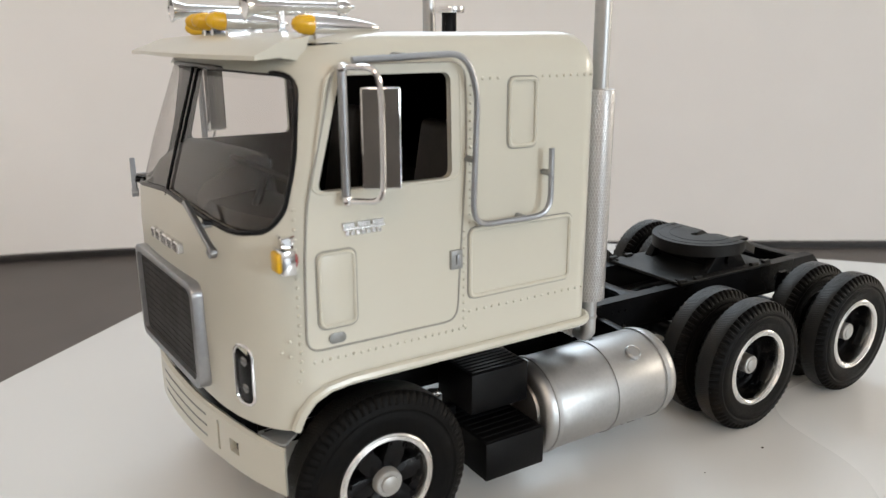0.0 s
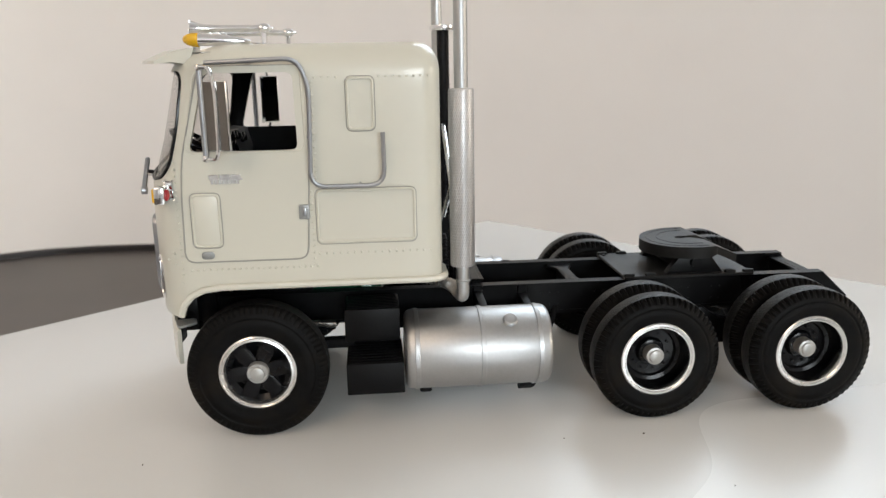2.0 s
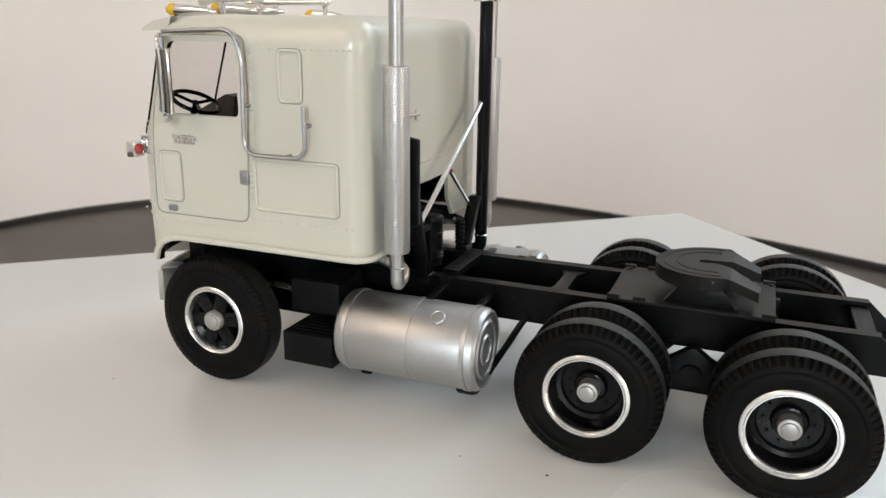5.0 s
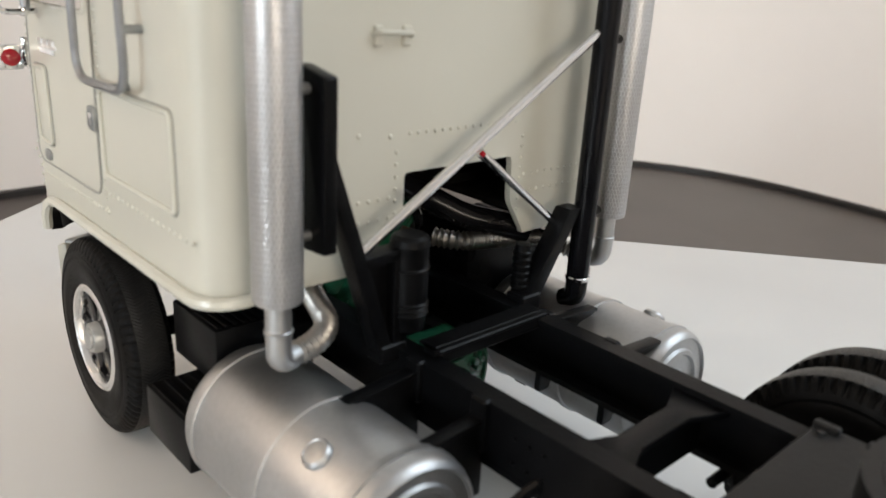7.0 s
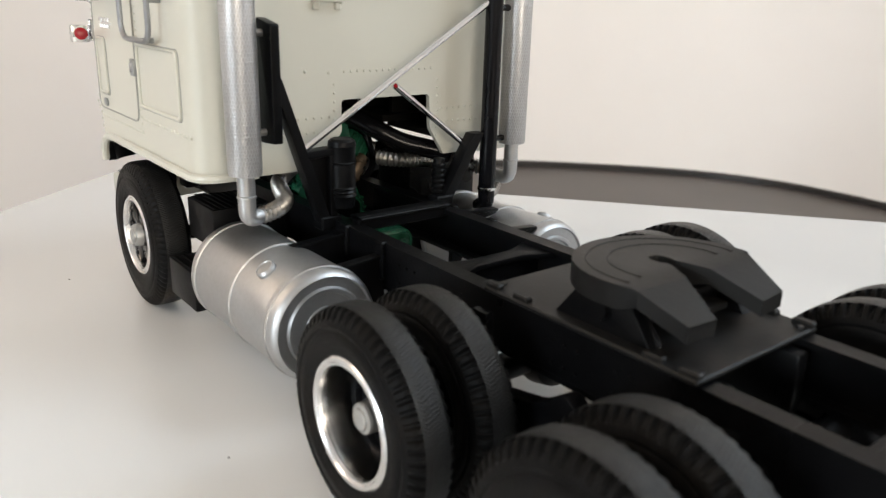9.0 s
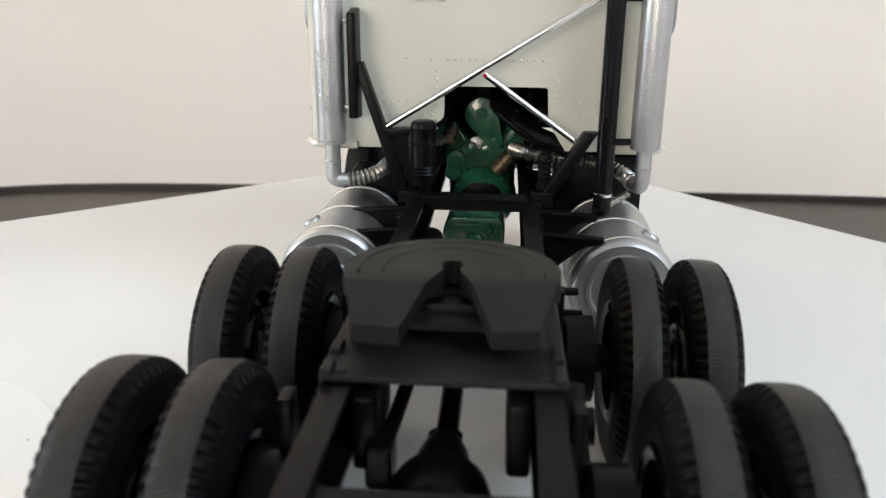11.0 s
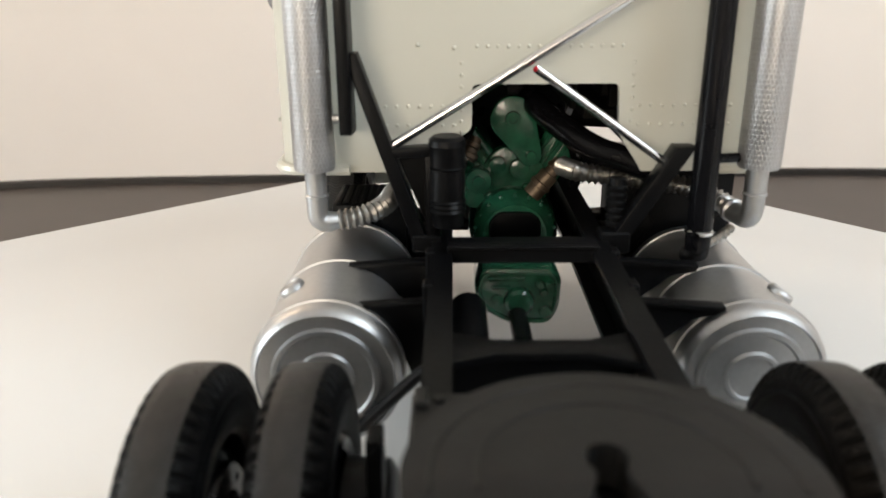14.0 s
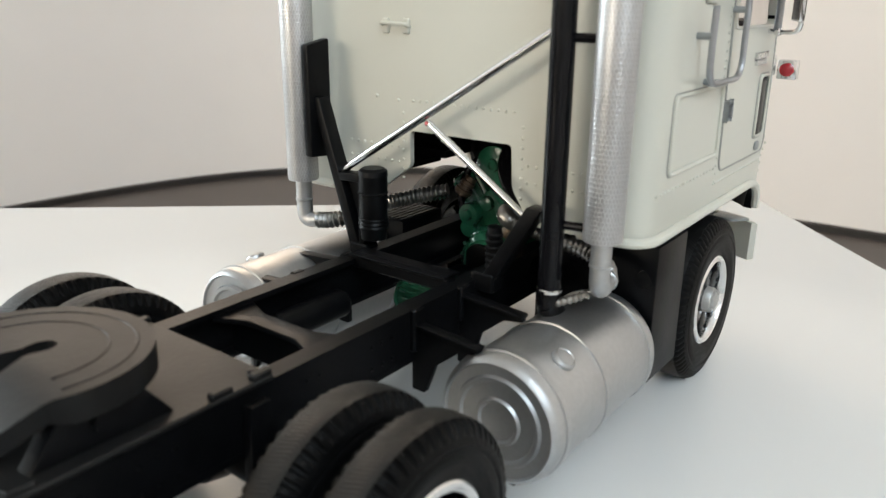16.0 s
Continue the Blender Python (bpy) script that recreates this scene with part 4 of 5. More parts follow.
part("front_cross_member", box(new_bm(), -30, -23, -23, 23, 28, 40.5, 0.6), BLACK, truck)
part("radiator", box(new_bm(), -24, -17, -21, 21, 30, 62, 1), BLACK, truck)
bm = box(new_bm(), -14, 16, -11, 12, 24, 46, 3, 2)
part("engine_sump", bm, BLACK, truck)

# fifth wheel and its plate
bm = box(new_bm(), 131, 181, -18.4, 18.4, 38.5, 39.6, 0.3, 1)
for x in (133, 141, 172, 179):
    for y in (-17.2, 17.2):
        box(bm, x - 2, x + 2, y - 0.9, y + 0.9, 39.3, 40.6, 0.3, 1)
for x in (133, 179.5):
    for y in (-15, 15):
        lathe(bm, [(0.8, 0), (0.7, 0.5), (0, 0.6)], (x, y, 39.6), (0, 0, 1), 8)
plate = part("fifth_wheel_plate", bm, PLATEBLACK, truck)


def fifth_top(x):
    return 49.8 + 0.03 * (x - 160) - (max(0, x - 166) * 0.48)


def fifth_wheel():
    cx, r = 161.3, 17.9
    right = [(cx - r * math.cos(radians(a)), r * math.sin(radians(a))) for a in range(0, 106, 7)]
    right += [(167, 16.6), (175.6, 14.2), (176.0, 7.0), (167.6, 3.9), (162.6, 1.6), (161.2, 1.3), (160.2, 1.7), (158.8, 1.9), (157.4, 1.4), (156.8, 0.6)]
    outline = right + [(x, -y) for x, y in right[::-1] if y > 0.01]
    bm = new_bm()
    f = bm.faces.new([bm.verts.new((x, y, 0)) for x, y in outline])
    bmesh.ops.triangulate(bm, faces=[f])
    for x in (148, 155, 162, 167, 171):
        bmesh.ops.bisect_plane(bm, geom=[*bm.verts, *bm.edges, *bm.faces], plane_co=(x, 0, 0), plane_no=(1, 0, 0))
    bmesh.ops.triangulate(bm, faces=bm.faces)
    ret = bmesh.ops.extrude_face_region(bm, geom=list(bm.faces))
    low = {v for v in ret["geom"] if isinstance(v, bmesh.types.BMVert)}
    for v in bm.verts:
        z = fifth_top(v.co.x)
        v.co.z = z - (4.4 if v.co.x < 164 else 3.0) if v in low else z
    return bm


fifth = part("fifth_wheel", fifth_wheel(), PLATEBLACK, truck, "black fifth wheel coupling plate with a notched tail", angle=28)
bm = new_bm()
for sgn in (-1, 1):
    prism(bm, [(148, 39.5), (170, 39.5), (165, 46), (153, 46)], "y", sgn * 12, sgn * 15.5, 0.4)
rod(bm, (159, -16.8, 43.6), (159, 16.8, 43.6), 2, 12)
box(bm, 151, 165, -11, 11, 41, 45, 0.8)
part("pivot_bracket", bm, BLACK, fifth)
bm = new_bm()
for k, rr in enumerate((15.4, 11.4)):
    pts = [(161.3 - rr * math.cos(radians(a)), rr * math.sin(radians(a))) for a in range(-100, 101, 10)]
    tube(bm, [(x, y, fifth_top(x) - 0.1) for x, y in pts], 0.28, 6)
bm = prism(bm, [(157, -3.5), (168, -6), (170, -6), (170, 6), (168, 6), (157, 3.5)], "z", 42.5, 43.6)
part("grease_groove", bm, PLATEBLACK, fifth)

# wheels
def tyre_mesh(width, radius):
    """Tyre about y, outer face at y = 0, width towards +y: worn smooth tread with slotted shoulders."""
    bm = new_bm()
    seg = 300 if width < 11 else 288
    w = width
    k0 = (radius - 12.2) / (22.75 - 12.2)
    side = [(12.2, 1.3), (12.8, 0.7), (13.4, 0.45), (13.8, 0.5), (15.4, 0.05), (17.6, 0.1), (17.9, 0.3), (18.4, 0.3), (18.7, 0.15), (19.9, 0.45), (20.0, 0.5), (21.5, 1.05), (22.2, 1.6), (22.5, 2.2), (22.6, 2.4), (22.75, w * 0.36)]
    side = [(12.2 + (r - 12.2) * k0, h) for r, h in side]
    slots = {11, 12, 13} if width < 11 else {10, 11, 12, 13}
    pitch = 5 if width < 11 else 4
    prof = [(r, h, i in slots, 1) for i, (r, h) in enumerate(side)] + [(r, w - h, i in slots, -1) for i, (r, h) in list(enumerate(side))[::-1]]
    rings = []
    for r, h, cut, way in prof:
        ring = []
        for k in range(seg):
            a = 2 * math.pi * k / seg
            deep = cut and k % pitch < pitch - 3
            rr, hh = (r - 0.3, h + way * 0.75) if deep and width < 11 else (r - 0.12, h + way * 0.25) if deep else (r, h)
            ring.append(bm.verts.new((rr * math.cos(a), hh, rr * math.sin(a))))
        rings.append(ring)
    for i, (a, b) in enumerate(zip(rings, rings[1:])):
        for k in range(seg):
            j = (k + 1) % seg
            f = bm.faces.new((a[k], a[j], b[j], b[k]))
            if i in (14, 15, 16):
                f.material_index = 1
                lay = bm.loops.layers.uv.verify()
                for lp, q, s in zip(f.loops, (k, k + 1, k + 1, k), (0, 0, 1, 1)):
                    lp[lay].uv = (q / seg, (i - 14 + s) / 3)
    return bm


def wheel(kind, x, y, sgn, parent, meshes={}):
    """A wheel whose outer face lies at y; sgn tells the side."""
    hub = new({"front": "front_wheel", "outer": "rear_wheel", "inner": "inner_rear_wheel"}[kind])
    tagged(hub, {"front": "front wheel with black spokes and a silver rim", "outer": "rear wheel with a deep black dish and a polished rim",
                 "inner": "inner dual wheel with a black rim"}[kind])
    hub.parent = parent
    hub.matrix_local = Matrix.Translation((x * MM, y * MM, (20.0 if kind != "front" else HUB_FRONT if sgn < 0 else 20.2) * MM)) @ Matrix.Rotation(0 if sgn < 0 else math.pi, 4, "Z") @ Matrix.Rotation(radians((x * 37) % 60), 4, "Y")
    if kind not in meshes:
        made = []
        width = 10.0 if kind != "front" else 11.2
        made.append(("tyre", tyre_mesh(width, 22.95 if kind == "front" else 21.85), RUBBER, "worn black rubber tyre"))
        if kind == "front":
            bm = lathe(new_bm(), [(12.6, 1.4), (12.5, 0.7), (12.0, 0.4), (11.6, 0.7), (11.3, 0.6), (10.9, 0.5), (10.6, 1.0), (10.4, 3.0), (10.3, 9)], (0, 0, 0), (0, 1, 0), 56)
            made.append(("rim", bm, RIMSILVER, "polished silver rim ring"))
            bm = lathe(new_bm(), [(10.4, 2.6), (8.6, 3.6), (8.2, 6), (4.6, 6.4), (0, 6.4)], (0, 0, 0), (0, 1, 0), 48)
            made.append(("rim_dish", bm, GLOSSBLACK, ""))
            for k in range(6):
                m = Matrix.Rotation(radians(60 * k), 4, "Y")
                bm = prism(new_bm(), [(2.4, 1.5), (4.4, 2.5), (6.6, 2.7), (8.4, 2.5), (10.3, 3.6), (10.3, -3.6), (8.4, -2.5), (6.6, -2.7), (4.4, -2.5), (2.4, -1.5)], "y", 2.0, 4.8, 0.4)
                for side in (-1, 1):
                    lathe(bm, [(0.75, 0), (0.7, -0.5), (0.35, -0.5), (0.3, -0.2), (0, -0.2)], (9.2, 2.2, side * 2.2), (0, 1, 0), 8)
                bmesh.ops.transform(bm, matrix=m, verts=bm.verts)
                made.append(("spoke", bm, GLOSSBLACK, ""))
            bm = lathe(new_bm(), [(3.6, 2.4), (3.5, 0.3), (3.2, -0.1), (2.3, -0.1), (2.2, -0.6), (1.9, -0.8), (0, -0.8)], (0, 0, 0), (0, 1, 0), 28)
            for k in range(8):
                a = radians(45 * k)
                lathe(bm, [(0.28, 0), (0.25, -0.3), (0, -0.35)], (2.75 * math.cos(a), -0.1, 2.75 * math.sin(a)), (0, 1, 0), 6)
            made.append(("hub_cap", bm, HUBGREY, "grey metal hub cap"))
        elif kind == "outer":
            bm = lathe(new_bm(), [(12.9, 1.5), (12.8, 0.7), (12.4, 0.35), (11.7, 0.3), (11.3, 0.7), (11.0, 0.7), (10.8, 1.3)], (0, 0, 0), (0, 1, 0), 56)
            made.append(("rim", bm, RIMSILVER, "polished silver rim ring"))
            bm = lathe(new_bm(), [(10.8, 1.3), (10.4, 2.5), (10.0, 7.6)], (0, 0, 0), (0, 1, 0), 56)
            made.append(("rim_barrel", bm, DARKCHROME, ""))
            bm = lathe(new_bm(), [(10.2, 7.4), (8.8, 7.8), (8.4, 9), (5, 9.2), (4.4, 7.6), (3.2, 7.2), (0, 7.2)], (0, 0, 0), (0, 1, 0), 48)
            for k in range(10):
                a = radians(36 * k)
                lathe(bm, [(0.55, 0), (0.5, -0.9), (0, -1.0)], (6.6 * math.cos(a), 9.2, 6.6 * math.sin(a)), (0, 1, 0), 6)
            made.append(("rim_dish", bm, GLOSSBLACK, "gloss black wheel centre"))
            bm = lathe(new_bm(), [(3.3, 8.4), (3.0, 4.4), (3.1, 4.2), (3.0, 3.6), (2.3, 3.4), (2.1, 3.0), (1.7, 2.8), (0, 2.8)], (0, 0, 0), (0, 1, 0), 28)
            made.append(("hub_cap", bm, HUBGREY, "grey metal hub cap"))
        else:
            bm = lathe(new_bm(), [(12.6, 1.4), (11.6, 0.8), (10.8, 1.6), (10.2, 5), (10.2, 9.2), (11.6, 9.8), (12.6, 9.2)], (0, 0, 0), (0, 1, 0), 48)
            lathe(bm, [(10.3, 2.6), (6, 2.8), (0, 2.8)], (0, 0, 0), (0, 1, 0), 40)
            made.append(("rim", bm, GLOSSBLACK, "black rim"))
        meshes[kind] = []
        for name, bm, mat, label in made:
            ob = part(name, bm, mat, None, label)
            if name == "tyre":
                ob.data.materials.append(TREAD)
            ob.parent = hub
            meshes[kind].append(ob)
    else:
        for src in meshes[kind]:
            ob = src.copy()
            scene.collection.objects.link(ob)
            ob.parent = hub
    return hub


for sgn in (-1, 1):
    wheel("front", -0.2 if sgn < 0 else 4.0, -48.6 if sgn < 0 else 51.4, sgn, truck)
    for x in (132.5, 186.5):
        wheel("outer", x, -52.0 if sgn < 0 else 53.6, sgn, truck)
        wheel("inner", x, -37.4 if sgn < 0 else 40.2, sgn, truck)

# axles, differentials, springs, shafts
for x in (132.5, 186.5):
    bm = lathe(new_bm(), [(0, -7.5), (4, -7), (7.5, -4), (8.3, 0), (7.5, 4), (4, 7), (0, 7.5)], (x, 0, HUB + 1), (1, 0, 0), 24)
    lathe(bm, [(5, 0), (4, 6), (2.4, 10), (0, 10)], (x - 4, 0, HUB + 3), (-1, 0, 0.1), 18)
    axle = part("rear_axle", bm, BLACK, truck, "black rear axle with a round differential")
    part("axle_tube", rod(new_bm(), (x, -40, HUB), (x, 40, HUB), 3.0, 16), BLACK, axle)
    for sgn in (-1, 1):
        part("brake_drum", lathe(new_bm(), [(0, 21), (7.6, 21), (8.8, 21.8), (9.0, 27.4), (0, 27.4)], (x, 0, HUB), (0, sgn, 0), 32), BLACK, axle)
bm = lathe(new_bm(), [(0, -0.8), (2.4, -0.4), (3.4, 0.8), (3.4, 20), (2.4, 21.2), (0, 21.6)], (85, -10.6, 30.4), (1, 0, 0), 24)
part("air_reservoir", bm, BLACK, truck, "small black air reservoir inside the frame")
bm = rod(new_bm(), (0, -40, HUB - 1), (0, 40, HUB - 1), 2.4, 12)
part("front_axle", bm, BLACK, truck)
bm = rod(new_bm(), (4, -28.6, 31.6), (21.6, -29.6, 30.6), 0.75, 12, r2=1.15)
lathe(bm, [(1.2, 0), (1.45, 0.2), (1.45, 2.2), (1.2, 2.4), (1.3, 2.6), (1.3, 3.4), (0, 3.5)], (21.4, -29.6, 30.6), (1, 0, -0.06), 12)
part("drag_link", bm, FLEXMETAL, truck, "dull metal drag link behind the wheel")
part("spring_hanger", box(new_bm(), 14, 31, -29.4, -26, 21.2, 24.8, 0.4, 1), BLACK, truck)
for sgn in (-1, 1):
    y = sgn * 21.3
    bm = prism(new_bm(), rounded([(128, 14), (190, 14), (190, 19), (166, 24), (159, 29), (152, 24), (128, 19)], 2), "y", y - 2, y + 2, 0.4)
    rod(bm, (159, y - 4, 20), (159, y + 4, 20), 3.4, 16)
    for x in (136, 182):
        prism(bm, [(x - 3, 22), (x + 3, 22), (x + 2, 37), (x - 2, 37)], "y", y - 2.5, y - 0.5, 0.3)
    part("suspension_beam", bm, BLACK, truck, "black walking beam suspension")
    part("spring_hanger", box(new_bm(), 167, 183, *sorted((sgn * 9.6, sgn * 13.2)), 25, 37, 0.8), BLACK, truck)
    bm = new_bm()
    for k in range(5):
        box(bm, -20 + k * 3, 24 - k * 3, sgn * 19.5 - 2, sgn * 19.5 + 2, 25.5 - k * 1.1, 26.4 - k * 1.1, 0.1, 1)
    part("front_spring", bm, BLACK, truck)
    if sgn < 0:
        bm = rod(new_bm(), (142, -6, 30), (182, -9, 27), 1.3, 10)
        box(bm, 179, 185, -11, -7, 23, 30, 0.5, 1)
        part("torque_rod", bm, BLACK, truck)
bm = tube(new_bm(), fillet([(105.4, -17.0, 29.0), (104.4, -18.6, 27.6), (93.4, -34.6, 6.0), (88, -35.6, 6.4)], 1.5), 1.1, 8)
part("tank_stay", bm, BLACK, truck, "black stay from the frame to under the tank")
for x, z in ((109, 26.0), (119.6, 24.8)):
    part("cross_rod", rod(new_bm(), (x, 11, z), (x, 26.5, z), 1.0, 10), BLACK, truck, "short black rod under the frame rail")
part("spring_cross_tube", rod(new_bm(), (193, -24, 18), (193, 24, 18), 1.8, 12), BLACK, truck)
bm = rod(new_bm(), (60, 0, 21.5), (124, 0, 24.5), 2.0, 14)
rod(bm, (140, 0, 24), (178, 0, 23.5), 2.0, 14)
for x, z in ((64, 21.7), (120, 24.3), (143, 24), (174, 23.6)):
    box(bm, x - 2.4, x + 2.4, -2.8, 2.8, z - 2.8, z + 2.8, 0.8, 1)
part("drive_shaft", bm, GLOSSBLACK, truck)

# engine and gearbox
bm = box(new_bm(), 14, 34, -8.6, 10.4, 26, 45, 2.5, 3)
engine = part("engine_block", bm, GREEN, truck, "glossy green painted diesel engine")
bm = lathe(new_bm(), [(0, 4), (7.6, 4), (8.2, 3.4), (9.4, 2.6), (10.6, 0), (11, -7), (0, -7)], (38, 1.4, 29.5), (1, 0, 0), 40)
housing = part("bell_housing", bm, GREEN, engine)
for k in range(9):
    a = radians(20 * k + 10)
    part("housing_bolt", lathe(new_bm(), [(0.5, -0.4), (0.5, 0.3), (0.35, 0.45), (0, 0.45)], (40.4, 1.4 + 9.6 * math.cos(a), 29.5 + 9.6 * math.sin(a)), (1, 0, 0), 6), GREEN, housing)
bm = prism(new_bm(), rounded([(-4.6, 25), (-4.6, 33.5), (-2.4, 35.6), (5.2, 35.6), (7.4, 33.5), (7.4, 25)], 1.2), "x", 41.6, 43.2, 0.3)
part("clutch_cover", bm, BLACK, engine)
for sgn in (-1, 1):
    m = Matrix.Translation((22, 1 + sgn * 9.5, 47)) @ Matrix.Rotation(radians(sgn * -36), 4, "X")
    bm = box(new_bm(), -16, 13, -5, 5, -8, 7, 1.8, 3)
    for k in range(4):
        box(bm, 12.6, 13.5, -4 + k * 2.2, -3 + k * 2.2, -6, 5.5, 0.2, 1)
    bmesh.ops.transform(bm, matrix=m, verts=bm.verts)
    part("cylinder_bank", bm, GREEN, engine)
bm = prism(new_bm(), rounded([(-6.4, 34), (-7.4, 42), (-5, 47.5), (-1.5, 50), (4, 49), (9, 45), (9.6, 36)], 2.2), "x", 30, 36, 0.8)
for y, z, rr, h in ((-2.6, 45.5, 2.2, 1.6), (2.6, 44.4, 2.6, 1.2), (0.4, 38.8, 1.6, 1.0), (6.6, 37.6, 1.5, 1.4), (-4.4, 37.6, 1.3, 1.1), (4.2, 40.4, 0.9, 1.8)):
    lathe(bm, [(rr, 0), (rr * 0.9, h * 0.8), (rr * 0.6, h), (0, h)], (36, y, z), (1, 0, 0), 14)
part("timing_cover", bm, GREEN, engine, "cast green cover with bosses")
bm = lathe(new_bm(), [(0, 4), (1.4, 4), (1.6, 3), (3.0, 2.8), (3.2, 2.2), (3.2, -2), (0, -2)], (36, -7.2, 42), (1, 0, 0), 24)
lathe(bm, [(0, 1.2), (2.4, 1), (2.6, 0.3), (2.6, -3)], (36.5, -8.2, 37.6), (1, 0, 0), 20)
part("water_pump", bm, GREEN, engine)


def teardrop(c0, r0, c1, r1):
    d = Vector(c1) - Vector(c0)
    base = math.atan2(d.y, d.x)
    k = math.acos((r0 - r1) / d.length)
    out = [(c0[0] + r0 * math.cos(base + a), c0[1] + r0 * math.sin(base + a)) for a in [k + (2 * math.pi - 2 * k) * i / 18 for i in range(19)]]
    out += [(c1[0] + r1 * math.cos(base + a), c1[1] + r1 * math.sin(base + a)) for a in [-k + 2 * k * i / 10 for i in range(11)]]
    return out


bm = prism(new_bm(), teardrop((0.6, 56.9), 5.3, (4.9, 48.3), 2.7), "x", 36, 39, 0.6)
lathe(bm, [(1.9, 0), (1.7, 0.8), (1.0, 0.8), (0.9, 0.3), (0, 0.3)], (39, 0.6, 56.9), (1, 0, 0), 18)
lathe(bm, [(1.3, 0), (1.1, 0.9), (0, 0.9)], (39, 4.9, 48.3), (1, 0, 0), 14)
part("belt_cover", bm, GREEN, engine, "teardrop green belt cover")
for a0, a1, rr in (((37.5, 12.2, 46.6), (38, 9.6, 43.6), 1.7), ((38, 9.6, 43.6), (38.4, 5.4, 38.6), 2.3), ((36, -8, 52), (37.5, -9.6, 48.6), 1.7), ((37.2, -9.3, 49.2), (37.8, -10.2, 47.2), 2.1)):
    bm = rod(new_bm(), a0, a1, rr, 16)
    mid = (Vector(a0) + Vector(a1)) / 2
    d = (Vector(a1) - Vector(a0)).normalized()
    lathe(bm, [(rr, -0.7), (rr + 0.35, -0.5), (rr + 0.35, 0.5), (rr, 0.7)], mid, d, 16)
    part("fuel_filter", bm, COPPER, engine, "tarnished bronze fuel filter")
for pts, rr in (([(30, 12, 58), (36, 13, 55), (38, 15, 49), (36, 17, 43), (32, 16, 38)], 1.1), ([(32, -6, 58), (36, -9, 55), (37, -11, 48), (34, -12, 40)], 1.0), ([(30, 2, 66), (34, 3, 65), (37, 6, 62), (36, 10, 58)], 1.2)):
    part("engine_hose", tube(new_bm(), fillet(pts, 3), rr, 8), GLOSSBLACK, engine)
for y, z in ((3.2, 61.5), (5.2, 62.2), (15.2, 55.2), (16.6, 50)):
    part("engine_pipe", rod(new_bm(), (33, y, z - 2.6), (36.6, y, z), 0.8, 10), CHROME, engine)
part("intake_manifold", tube(new_bm(), fillet([(12, 2, 63), (30, 2, 63.5), (35, 2.4, 63.6)], 3), 3.2, 14), GLOSSBLACK, engine)

GB = 69.0       # rear face of the gearbox
bm = prism(new_bm(), rounded([(-9.2, 29), (-7.4, 33.6), (7.2, 33.6), (9.0, 31.4), (8.8, 24.6), (6.8, 21), (-1.6, 21), (-7.6, 24.4)], 2), "x", GB - 12, GB, 0.8)
tube(bm, [(GB, y, z) for y, z in rounded([(-8.2, 29), (-6.8, 32.6), (6.6, 32.6), (8.0, 31), (7.8, 25), (6.2, 22), (-1.4, 22), (-6.8, 25)], 1.6)], 0.5, 6, closed=True)
for v in bm.verts:
    v.co.z -= 1.8
# black block added for the shade ahead of the gearbox
part("transmission_shade_block", box(new_bm(), 42.6, GB - 11.5, -7.2, 7.6, 19.4, 29.6, 1.6, 2), BLACK, truck, "black block for the shaded transmission")
gearbox = part("gearbox", bm, GREEN, truck, "glossy green gearbox with cast ribs")
for y, z, rr, h in ((0.3, 26.4, 3.3, 1.8), (4.6, 30, 1.0, 0.9), (6.4, 30, 0.9, 0.8), (5.4, 28.4, 0.9, 0.8), (5.8, 24, 1.5, 0.7), (-4.2, 26.6, 1.4, 0.6)):
    part("cast_boss", lathe(new_bm(), [(rr, -0.2), (rr * 0.9, h * 0.7), (rr * 0.7, h), (0, h)], (GB, y, z - 1.8), (1, 0, 0), 18), GREEN, gearbox)
for y0, y1, z in ((-6.2, 1.6, 31), (-5.6, -1.6, 29.2)):
    part("cast_rib", box(new_bm(), GB - 0.1, GB + 0.5, y0, y1, z - 1.8, z - 1.0, 0.2, 1), GREEN, gearbox)
bm = tube(new_bm(), fillet([(28, 3, 62), (40, 6, 60), (46, 10, 57), (51, 17, 52.5), (55, 24, 50.8), (58, 30, 49)], 4), 2.9, 14)
part("intake_hose", bm, GLOSSBLACK, truck, "thick black intake hose")


def flex(bm, path, r, pitch=1.5):
    """A ribbed flexible pipe along a smoothed polyline, with ribs at even steps."""
    pts = fillet(path, 3.0, 4)
    dist = [0.0]
    for a, b in zip(pts, pts[1:]):
        dist.append(dist[-1] + (b - a).length)
    n = int(dist[-1] / (pitch / 4))
    out, radii, k = [], [], 0
    for q in range(n + 1):
        d = dist[-1] * q / n
        while k < len(pts) - 2 and dist[k + 1] < d:
            k += 1
        span_k = max(1e-6, dist[k + 1] - dist[k])
        out.append(pts[k].lerp(pts[k + 1], (d - dist[k]) / span_k))
        radii.append(r * (0.80, 0.98, 1.14, 0.98)[q % 4])
    return tube(bm, out, r, 14, radii=radii)


